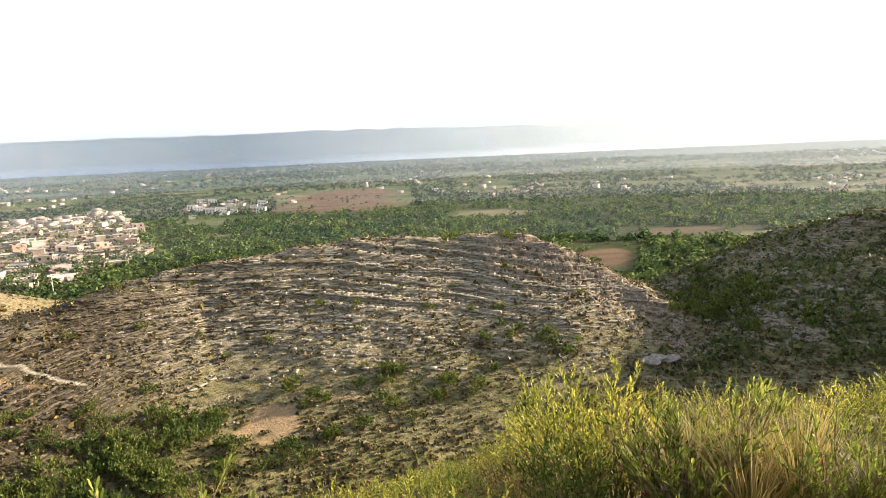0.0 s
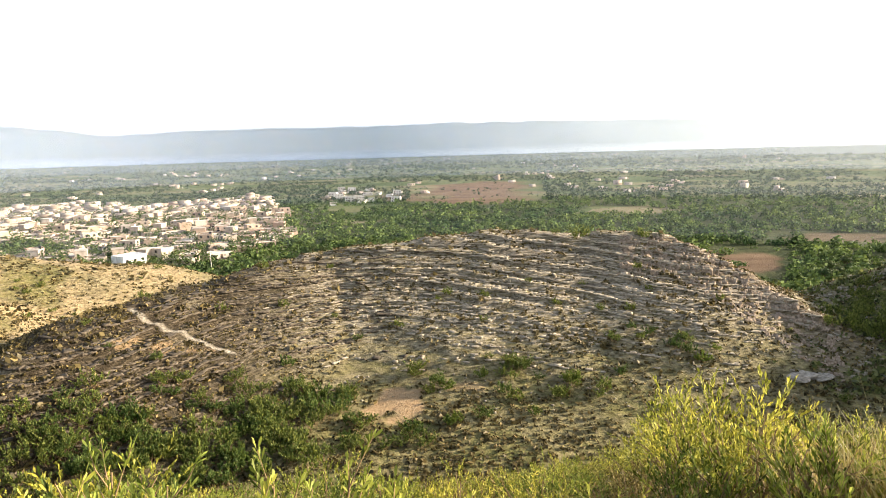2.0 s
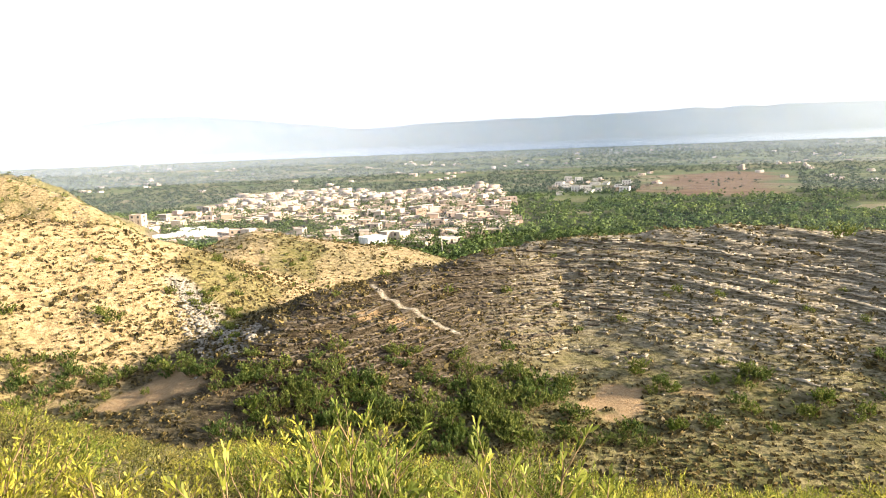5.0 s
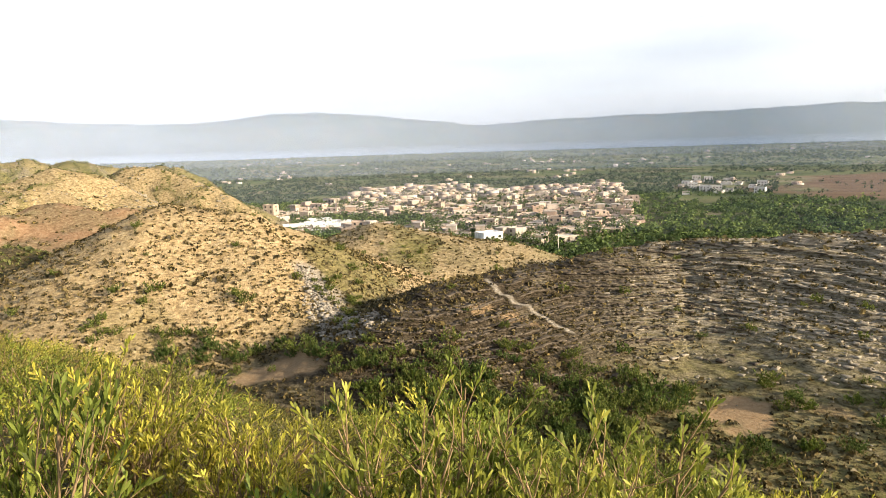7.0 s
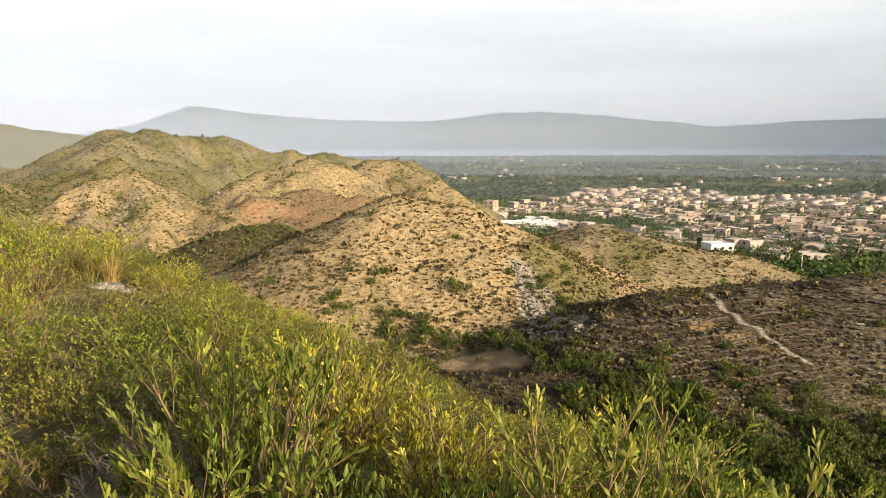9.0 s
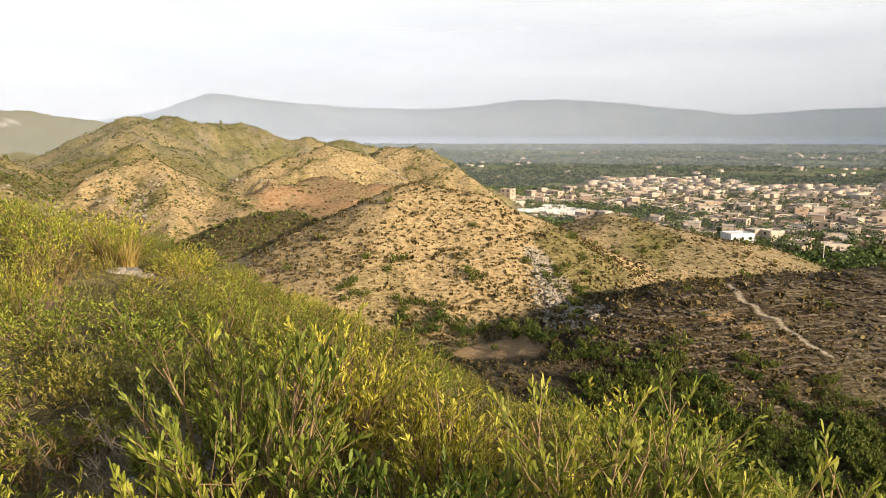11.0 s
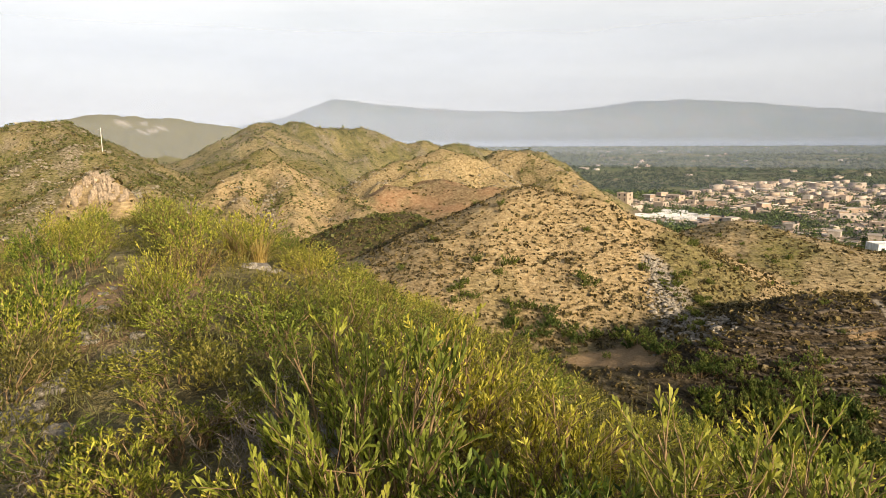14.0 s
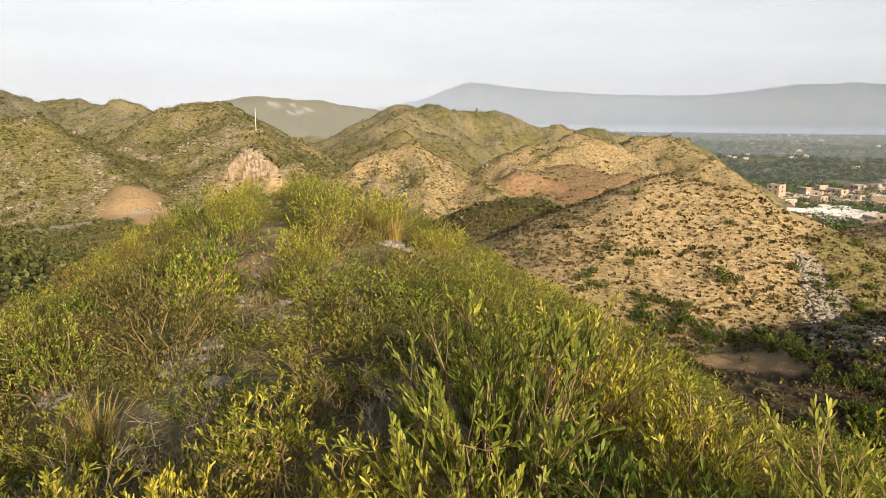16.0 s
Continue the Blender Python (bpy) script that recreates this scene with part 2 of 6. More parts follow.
def haze_material(name, top, strength, sunny, low=0.2, share=0.9):
    """Sheet coloured as haze: mostly clear, scattering daylight both ways; thinner upwards, thicker towards the sun."""
    m = Mat(name, 1.0, 0.0)
    sep = m.n.new("ShaderNodeSeparateXYZ")
    m.l.new(m.co, sep.inputs[0])
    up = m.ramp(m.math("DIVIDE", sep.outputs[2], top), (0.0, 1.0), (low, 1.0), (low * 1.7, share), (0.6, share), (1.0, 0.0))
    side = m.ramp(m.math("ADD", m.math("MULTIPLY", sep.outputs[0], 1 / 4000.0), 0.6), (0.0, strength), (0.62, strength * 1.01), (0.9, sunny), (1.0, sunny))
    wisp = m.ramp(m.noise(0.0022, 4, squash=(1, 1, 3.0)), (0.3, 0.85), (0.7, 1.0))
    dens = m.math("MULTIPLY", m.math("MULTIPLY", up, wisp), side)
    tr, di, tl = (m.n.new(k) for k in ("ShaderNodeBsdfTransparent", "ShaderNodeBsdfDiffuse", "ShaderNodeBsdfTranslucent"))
    # haze tint painted bluer away from the sun
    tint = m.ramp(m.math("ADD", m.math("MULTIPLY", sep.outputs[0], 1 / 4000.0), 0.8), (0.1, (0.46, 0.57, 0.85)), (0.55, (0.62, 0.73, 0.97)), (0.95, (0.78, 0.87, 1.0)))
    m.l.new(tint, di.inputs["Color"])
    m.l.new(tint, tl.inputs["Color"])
    both, mx = m.n.new("ShaderNodeMixShader"), m.n.new("ShaderNodeMixShader")
    m.l.new(di.outputs[0], both.inputs[1])
    m.l.new(tl.outputs[0], both.inputs[2])
    m.l.new(dens, mx.inputs[0])
    m.l.new(tr.outputs[0], mx.inputs[1])
    m.l.new(both.outputs[0], mx.inputs[2])
    m.l.new(mx.outputs[0], m.n["Material Output"].inputs["Surface"])
    return m.m


GROUND = ground_material()
LEAF_NEAR = leaf_material("shrub_leaf", (0.085, 0.105, 0.017), (0.30, 0.32, 0.048), (0.56, 0.56, 0.125), 0.4, 0.9)
LEAF_GREEN = leaf_material("green_shrub_leaf", (0.055, 0.085, 0.015), (0.20, 0.245, 0.038), (0.52, 0.54, 0.11), 0.4, 0.9)
LEAF_DARK = leaf_material("thicket_leaf", (0.04, 0.062, 0.017), (0.115, 0.16, 0.04), (0.27, 0.31, 0.085), 0.38)
LEAF_TREE = leaf_material("tree_leaf", (0.03, 0.055, 0.018), (0.06, 0.095, 0.03), (0.11, 0.145, 0.045), 0.3)
LEAF_HILL = leaf_material("hill_leaf", (0.045, 0.055, 0.018), (0.14, 0.15, 0.048), (0.28, 0.265, 0.095), 0.3)
LEAF_SCRUB = leaf_material("scrub_leaf", (0.032, 0.028, 0.012), (0.085, 0.072, 0.03), (0.26, 0.21, 0.095), 0.2)
STRAW = leaf_material("dry_grass", (0.27, 0.20, 0.07), (0.45, 0.36, 0.135), (0.62, 0.53, 0.26), 0.42)
STEM = wood_material("shrub_stem", (0.14, 0.09, 0.05), (0.33, 0.24, 0.13))
TWIG = wood_material("dead_twig", (0.16, 0.135, 0.11), (0.38, 0.33, 0.28))
BARK = wood_material("tree_bark", (0.07, 0.05, 0.035), (0.16, 0.12, 0.08))
LIMESTONE = rock_material("limestone", (0.13, 0.115, 0.09), (0.33, 0.30, 0.255), (0.55, 0.52, 0.46))
WATER = water_material()
WALL = plaster_material("house_wall", (0.34, 0.26, 0.20), (0.48, 0.39, 0.31), (0.40, 0.34, 0.29), (0.60, 0.54, 0.48), (0.44, 0.31, 0.235), (0.52, 0.44, 0.36))
ROOF = plaster_material("house_roof", (0.52, 0.45, 0.38), (0.66, 0.60, 0.53), (0.42, 0.36, 0.31), (0.74, 0.70, 0.64))
PALE_ROCK = rock_material("pale_rock", (0.15, 0.13, 0.09), (0.32, 0.285, 0.22), (0.5, 0.45, 0.37))
WHITEWASH = plaster_material("whitewash", (0.80, 0.82, 0.84), (0.84, 0.85, 0.86))
DARK_GLASS = plain_material("window_glass", (0.03, 0.035, 0.04), 0.15)
DOOR_PAINT = plain_material("door_paint", (0.16, 0.12, 0.09), 0.6)
WARM_ROCK = rock_material("warm_rock", (0.20, 0.15, 0.105), (0.40, 0.325, 0.24), (0.55, 0.47, 0.37))


# ---- terrain: ridges that fall away to both sides, over a gently rising plain ----
RNG = np.random.RandomState(7)
TABLE = RNG.rand(256, 256)


def vnoise(x, y, seed=0):
    x, y = np.asarray(x, float) + seed * 17.3, np.asarray(y, float) + seed * 31.7
    i, j = np.floor(x).astype(int), np.floor(y).astype(int)
    u, v = x - i, y - j
    u, v = u * u * (3 - 2 * u), v * v * (3 - 2 * v)
    a, b = TABLE[i & 255, j & 255], TABLE[(i + 1) & 255, j & 255]
    c, d = TABLE[i & 255, (j + 1) & 255], TABLE[(i + 1) & 255, (j + 1) & 255]
    return (a * (1 - u) + b * u) * (1 - v) + (c * (1 - u) + d * u) * v


def fbm(x, y, scale, octaves=4, seed=0):
    total, amp, norm = 0.0, 1.0, 0.0
    for k in range(octaves):
        total = total + amp * (vnoise(x / scale * 2 ** k, y / scale * 2 ** k, seed + k) - 0.5)
        norm += amp
        amp *= 0.5
    return total / norm * 2


def smooth(a, b, v):
    t = np.clip((v - a) / (b - a), 0, 1)
    return t * t * (3 - 2 * t)


def polar(az, r):
    return -math.sin(radians(az)) * r, math.cos(radians(az)) * r


def spot(az, el, r):
    """A place by bearing (degrees to the left of +y), angle of sight from the hilltop, and distance."""
    x, y = polar(az, r)
    return x, y, EYE + r * math.tan(radians(el))


def ridge_height(x, y, crest, slope, round_off, foot=1.0):
    """Height of a ridge whose crest passes the given places and whose sides fall at that slope."""
    best = np.full(np.shape(x), -1e9)
    pts = [spot(*c) for c in crest]
    if len(pts) == 1:
        pts = pts * 2
    for (ax, ay, za), (bx, by, zb) in zip(pts[:-1], pts[1:]):
        dx, dy = bx - ax, by - ay
        length = dx * dx + dy * dy
        t = np.clip(((x - ax) * dx + (y - ay) * dy) / length, 0, 1) if length > 0 else np.zeros(np.shape(x))
        dist = np.hypot(x - ax - t * dx, y - ay - t * dy)
        best = np.maximum(best, za + t * (zb - za) - slope * (np.sqrt(dist * dist + round_off ** 2) - round_off))
    return best


def at(az, r, z):
    return az, math.degrees(math.atan((z - EYE) / r)), r


def line(*crest):
    return crest


# name: crest (bearing, angle, distance), slope of the sides, rounding of the top
HILLS = {
    "home": (line(at(103, 46, 45.6), at(100, 24, 47.4), at(99, 16, 48.0), at(60, 0.4, 48.3), at(-45, 7, 47.3), at(-72, 40, 43), at(-110, 90, 46)), 0.62, 2.6),
    "back": (line(at(180, 40, 47), at(150, 110, 52), at(200, 160, 58)), 0.4, 12.0),
    "floor": (line((62, -19.6, 74), (17, -22.9, 68), (-18, -18.5, 88)), 0.32, 22.0),
    "strata": (line((51, -17.0, 73), (46.2, -13.7, 79), (42, -11.9, 87), (33.7, -10.3, 99), (21.4, -8.1, 110), (7.7, -6.6, 112),
                    (-0.5, -7.0, 112), (-4.5, -7.3, 111)), 0.45, 4.0),
    "gold": (line((79.4, -11.4, 104), (75.4, -9.6, 111), (70.2, -5.9, 118), (66.2, -3.5, 120), (61.6, -4.5, 117), (58, -6.8, 114),
                  (54.9, -9.0, 110), (52.3, -11.2, 106), (49.9, -13.6, 102), (48.2, -15.8, 98)), 0.5, 3.0),
    "knoll": (line((52.9, -8.1, 165), (48.6, -6.7, 165), (41.1, -8.1, 160), (35.1, -10.3, 150)), 0.36, 8.0),
    "east": (line((-50, -3.2, 122), (-34.8, -5.5, 125), (-29.8, -6.9, 132), (-25.9, -8.8, 136), (-22.5, -9.9, 138), (-18.4, -12.8, 135)), 0.5, 3.0),
    "east_spur": (line((-42, -7.0, 108), (-35, -8.6, 105), (-24.7, -13.7, 100)), 0.45, 3.0),
    "east_far": (line((-40, -2.6, 700), (-32.3, -3.5, 720), (-29.7, -4.5, 700)), 0.28, 15.0),
    "cone": (line((96.5, -5.2, 200), (94.2, -3.9, 206), (91.1, -2.5, 210), (88, -1.5, 212)), 0.8, 0.8),
    "cone_rib": (line((88, -1.6, 210), (87.6, -4.4, 188), (87.2, -7.0, 166)), 0.8, 0.7),
    "cone_spur": (line((91.1, -2.6, 209), (91.6, -5.2, 186), (91.8, -7.4, 165)), 0.8, 0.7),
    "cone_arm": (line((88, -1.7, 211), (85.2, -3.6, 205), (82.8, -4.6, 196), (81.0, -5.6, 178)), 0.7, 0.9),
    "mound": (line((85, -9.2, 135), (81.4, -6.4, 145), (77.8, -6.1, 148), (74.3, -7.5, 140)), 0.48, 4.0),
    "red_hill": (line((80, -1.9, 250), (77, -1.2, 255), (74.1, -0.4, 258), (70, -1.8, 250), (67.5, -3.2, 235)), 0.6, 3.0),
    "red_pad": (line((78.2, -3.9, 206), (74.5, -3.4, 206), (70.6, -4.1, 202)), 0.36, 5.0),
    "hump": (line((68.6, -0.7, 310), (65.7, -1.2, 300), (62.9, -2.4, 285), (61.2, -4.2, 270)), 0.75, 3.0),
    "peak": (line((93, 0.1, 400), (90.5, 1.0, 410), (89, 2.1, 415), (88.2, 1.8, 417), (87, 2.3, 420), (85, 1.7, 420), (82.1, 1.4, 430), (77.1, 0.1, 430),
                  (74.0, -0.1, 440), (71.6, -0.3, 440), (68.6, -0.6, 450), (65.6, -1.0, 440)), 0.6, 4.0),
    "peak_rib": (line((89, 1.6, 414), (91, -1.8, 320), (92, -4.0, 260)), 0.4, 5.0),
    "west_a": (line((104, 0.6, 300), (106.1, 2.1, 310), (109, 0.9, 325)), 0.5, 3.0),
    "west_rib": (line((106.1, 2.0, 309), (102.5, -1.0, 240), (99, -3.8, 190)), 0.5, 3.0),
    "west_b": (line((110, 0.9, 380), (112, 1.7, 385), (114.2, 1.2, 420), (115.4, 1.8, 460), (118.7, 1.4, 450), (121, 2.5, 420), (132, 5, 400)), 0.45, 4.0),
    "west_c": (line((121, 2.2, 415), (119, -1.5, 300), (117.5, -4.5, 235)), 0.5, 4.0),
    "west_near": (line((127, -0.5, 250), (122, 0.6, 245), (118, 0.9, 240), (115.6, -1.4, 228), (113.6, -3.3, 212), (112, -5.0, 198)), 0.65, 1.5),
    "knob": (line((104.0, -2.7, 62), (103.2, -2.2, 62), (102.2, -2.6, 60), (101.2, -3.4, 58)), 1.35, 0.4),
    "bluff": (line((-3.0, -7.3, 110), (-7.5, -7.5, 109), (-10.5, -8.3, 107), (-13.5, -10.1, 105), (-16.5, -12.0, 102), (-19.7, -13.9, 97), (-21.5, -15.8, 92)), 0.85, 1.2),
    "apron": (line((-2, -16.5, 90), (-9, -16.0, 92), (-15, -16.6, 92)), 0.35, 6.0),
    "west_floor": (line((128, -8.6, 160), (113, -7.6, 185), (100, -8.4, 165), (90, -9.0, 155), (82, -8.0, 190)), 0.22, 30.0),
    "scarp": (line((106, 1.2, 1250), (102, 2.3, 1350), (96.9, 2.1, 1400), (93, 1.5, 1400), (90, 0.2, 1350)), 0.3, 30.0),
}
MOUNT_AZ = (-180, -60, -40, -13, -7, 1.6, 11, 18.5, 27, 34.5, 39.5, 43, 48.3, 53, 57, 62, 66, 73, 78.7, 83.7, 88, 93, 100, 180)
MOUNT_EL = (1.0, 1.2, 1.3, 1.9, 2.2, 2.4, 2.5, 2.4, 2.4, 2.2, 1.95, 2.4, 3.0, 3.4, 3.4, 2.8, 2.6, 2.8, 3.3, 3.8, 2.2, 1.2, 1.0, 1.0)
LAKE_Z = 30.0


def plain_height(r):
    return 9.5 * np.clip(r - 150, 0, None) / 1000.0


def terrain(x, y):
    """Height of the ground and, by name, how much each hill owns it."""
    x, y = np.asarray(x, float), np.asarray(y, float)
    r = np.hypot(x, y)
    az = np.degrees(np.arctan2(-x, y))
    warp_x, warp_y = x + 2.2 * fbm(x, y, 18, 3, 5) * smooth(25, 60, r), y + 2.2 * fbm(x, y, 18, 3, 9) * smooth(25, 60, r)
    base = plain_height(r) + 0.5 * fbm(x, y, 90, 3, 3)
    base = base - 6.0 * smooth(3290, 3340, r) * (1 - smooth(3850, 3900, r))
    if r.max() > 3870:
        crest = EYE + 4350 * np.tan(np.radians(np.interp(az, MOUNT_AZ, MOUNT_EL))) + 9 * fbm(az * 3, r * 0, 5, 3, 2)
        rise = np.clip((r - 3870) / 480, 0, 1)
        mount = 30 + (crest - 30) * rise ** 1.15 + 45 * fbm(az * 11, r / 60, 6, 4, 4) * rise * (1 - rise)
        base = np.where(r > 3870, np.maximum(mount, base), base)
    names, hs = ["plain"], [base]
    for name, (pts, slope, rnd) in HILLS.items():
        h = ridge_height(warp_x, warp_y, pts, slope, rnd)
        names.append(name)
        hs.append(h)
    hs = np.array(hs)
    top = hs.max(0)
    k = 0.25 + 1.0 * smooth(20, 80, r)
    w = np.exp((hs - top) / k)
    z = top + k * np.log(w.sum(0)) - k * 0.2
    w = w / w.sum(0)
    own = dict(zip(names, w))
    hilly = 1 - own["plain"]
    z = z + hilly * (0.10 * fbm(x, y, 1.6, 3, 11) * (1 - smooth(15, 40, r)) + smooth(20, 60, r) * (0.35 * fbm(x, y, 7, 4, 12) + 1.1 * fbm(x, y, 38, 3, 13))
                     + smooth(130, 240, r) * (1.8 * fbm(x, y, 45, 5, 14) + 10.0 * (0.17 - np.abs(fbm(x, y, 34, 4, 15)))) + smooth(70, 100, r) * own["gold"] * 0.6 * (0.2 - np.abs(fbm(x, y, 16, 3, 16))))
    z = z + own["bluff"] * 0.8 * fbm(x * 1.0, y * 1.0, 2.5, 3, 17)
    west = sum(own[n] for n in ("cone", "cone_rib", "cone_spur", "cone_arm", "mound", "red_hill", "hump", "peak", "peak_rib", "west_a", "west_rib", "west_b", "west_c", "west_near"))
    gully = np.abs(fbm(x, y, 15, 4, 18))
    z = z + west * smooth(110, 150, r) * (0.9 * (0.25 - gully) + 1.4 * (0.2 - np.abs(fbm(x, y, 30, 4, 19))))
    own["gully"] = west * (1 - smooth(0.03, 0.12, gully))
    # layered ledges on the strata hill
    st = own["strata"] + own["bluff"] * 0.4 + own["east"] * 0.6 + own["east_spur"] * 0.5
    wob = z + 0.6 * fbm(x, y, 11, 3, 21) + 0.02 * x + 0.10 * np.clip(x + 18, 0, 70)
    q = wob / 1.15
    fr = q - np.floor(q)
    step = (np.floor(q) + smooth(0.45, 0.95, fr)) * 1.15 - wob
    upper = smooth(26.0, 30.0, z + 1.5 * fbm(x, y, 14, 3, 22))
    z = z + st * step * (0.25 + 0.75 * upper)
    own["bed"] = q
    own["riser"] = smooth(0.4, 0.6, fr) * (1 - smooth(0.9, 1.0, fr)) * st
    own["ledge"] = upper * st
    return z, own


def height(x, y):
    return terrain(x, y)[0]


def sight(az, el, far=400.0, near=1.5):
    """Where the ground lies on the line of sight from the hilltop at that bearing and angle."""
    lo, hi = near, far
    for per in (55, 2400):
        r = np.exp(np.linspace(math.log(lo), math.log(hi), max(24, int(per * math.log(hi / lo)))))
        x, y = -math.sin(radians(az)) * r, math.cos(radians(az)) * r
        z = height(x, y)
        under = np.nonzero(EYE + r * math.tan(radians(el)) < z)[0]
        i = under[0] if len(under) else len(r) - 1
        lo, hi = r[max(0, i - 1)], r[i] * 1.0001
    return float(x[i]), float(y[i]), float(z[i])


def blot(x, y, az, el, rx, ry, turn=0.0, seed=0):
    """A ragged patch of ground about the place seen at that bearing and angle."""
    px, py, _ = sight(az, el, 1600.0, 5.0)
    a = radians(az + turn)
    u, v = (x - px) * math.cos(a) + (y - py) * math.sin(a), -(x - px) * math.sin(a) + (y - py) * math.cos(a)
    d = np.hypot(u / rx, v / ry) + 0.7 * fbm(x, y, min(rx, ry), 4, 40 + seed)
    return 1 - smooth(0.75, 1.1, d)


def trace(x, y, stops, width):
    pts = [sight(*s, 1600.0, 5.0)[:2] for s in stops]
    d = np.full(np.shape(x), 1e9)
    for (ax, ay), (bx, by) in zip(pts[:-1], pts[1:]):
        dx, dy = bx - ax, by - ay
        t = np.clip(((x - ax) * dx + (y - ay) * dy) / (dx * dx + dy * dy + 1e-9), 0, 1)
        d = np.minimum(d, np.hypot(x - ax - t * dx, y - ay - t * dy))
    return 1 - smooth(width * 0.6, width * 1.3, d + 0.4 * width * fbm(x, y, 2.0, 3, 77))


# the village's nearer and farther edges, by bearing
VILLAGE_AZ = (26.3, 28, 32, 37, 41, 45, 50, 54, 58)
VILLAGE_NEAR = (370, 348, 316, 296, 312, 342, 366, 380, 430)
VILLAGE_FAR = (560, 760, 700, 660, 740, 800, 730, 570, 490)


FOOTPATH = ((39.0, -12.0), (38.4, -12.6), (36.9, -13.6), (35.0, -14.6), (33.3, -15.7), (31.4, -16.6))


def build_ground():
    th = np.radians(np.concatenate([np.arange(-48, 132, 0.25), np.arange(132, 312, 3.0)]))
    rs = [0.4]
    for stop, f in ((20, 1.04), (50, 1.02), (170, 1.0068), (500, 1.012), (4700, 1.02)):
        while rs[-1] < stop:
            rs.append(rs[-1] * f)
    rs = np.array(rs)
    nr, nt = len(rs), len(th)
    R, TH = np.meshgrid(rs, th, indexing="ij")
    X, Y = -np.sin(TH) * R, np.cos(TH) * R
    Z, own = terrain(X, Y)
    V = np.stack([X, Y, Z], -1).reshape(-1, 3)
    i, j = np.meshgrid(np.arange(nr - 1), np.arange(nt), indexing="ij")
    a, b = i * nt + j, i * nt + (j + 1) % nt
    F = np.stack([a, b, b + nt, a + nt], -1).reshape(-1, 4)
    V = np.vstack([V, [[0, 0, float(height(np.zeros(1), np.zeros(1))[0])]]])
    loops = np.concatenate([F.ravel(), np.stack([np.full(nt, len(V) - 1), (np.arange(nt) + 1) % nt, np.arange(nt)], -1).ravel()])
    sizes = np.concatenate([np.full(len(F), 4), np.full(nt, 3)])
    me = bpy.data.meshes.new("ground")
    me.vertices.add(len(V))
    me.vertices.foreach_set("co", V.astype(np.float32).ravel())
    me.loops.add(len(loops))
    me.loops.foreach_set("vertex_index", loops.astype(np.int32))
    me.polygons.add(len(sizes))
    me.polygons.foreach_set("loop_start", np.concatenate([[0], np.cumsum(sizes)[:-1]]).astype(np.int32))
    me.update(calc_edges=True)
    me.polygons.foreach_set("use_smooth", np.ones(len(sizes), bool))
    x, y, r = X, Y, R
    az = np.degrees(np.arctan2(-x, y))
    lump, speck = fbm(x, y, 22, 4, 50), fbm(x, y, 5, 4, 51)
    m = {}
    m["plain"] = smooth(0.3, 0.8, own["plain"])
    lush = np.clip(0.9 * blot(x, y, 51.2, -11.0, 8, 24, 0, 30) + 0.8 * blot(x, y, 45.5, -8.4, 7, 12, 0, 31) + 0.5 * blot(x, y, 69.5, -15.0, 5, 9, 0, 32), 0, 1)
    m["green"] = np.clip(own["home"] * 0.3 * smooth(-0.5, 0.3, speck) + (own["floor"] + own["apron"]) * (0.35 + 0.5 * smooth(-0.35, 0.35, speck)) + own["east"] * 0.85
                         + own["east_spur"] * 0.85 + own["peak"] * 0.8 + own["peak_rib"] * 0.5 + (own["west_a"] + own["west_b"] + own["west_c"] + own["west_near"] + own["west_rib"]) * 0.75
                         + own["west_floor"] * 0.7 + own["mound"] * 0.75 + own["gully"] * 0.8 + own["knoll"] * smooth(-0.1, 0.4, lump) * 0.7 + own["scarp"] * 0.8 + lush
                         + own["strata"] * (0.45 * smooth(0.0, 0.5, lump + 0.3 * speck) + 0.4 * (1 - smooth(22, 27, Z))), 0, 1)
    m["gold"] = np.clip(own["gold"] * 0.95 + own["knoll"] * (0.62 - 0.5 * smooth(-0.1, 0.4, lump)) + (own["cone"] + own["cone_rib"] + own["cone_spur"] + own["cone_arm"]) * 0.8 + own["red_hill"] * 0.6
                        + own["hump"] * 0.6 + (own["west_a"] + own["west_b"] + own["west_c"] + own["west_rib"] + own["peak"] + own["peak_rib"]) * 0.4 * smooth(-0.2, 0.45, lump) + own["mound"] * 0.1 + own["knob"], 0, 1) * (1 - 0.85 * lush) * (1 - 0.6 * own["gully"])
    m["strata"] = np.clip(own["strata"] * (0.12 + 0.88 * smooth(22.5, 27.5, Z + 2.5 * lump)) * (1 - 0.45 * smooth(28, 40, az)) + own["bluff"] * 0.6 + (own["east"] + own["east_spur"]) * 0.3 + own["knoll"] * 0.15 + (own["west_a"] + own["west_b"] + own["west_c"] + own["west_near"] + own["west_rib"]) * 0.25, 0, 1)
    m["bluff"] = np.clip(own["bluff"], 0, 1) * 0.75 * smooth(-4, -9, az)
    m["yard"] = smooth(26, 27.5, az) * (1 - smooth(56.5, 58, az)) * smooth(-15, 5, r - np.interp(az, VILLAGE_AZ, VILLAGE_NEAR)) * (1 - smooth(-10, 25, r - np.interp(az, VILLAGE_AZ, VILLAGE_FAR))) * smooth(-0.4, 0.1, lump)
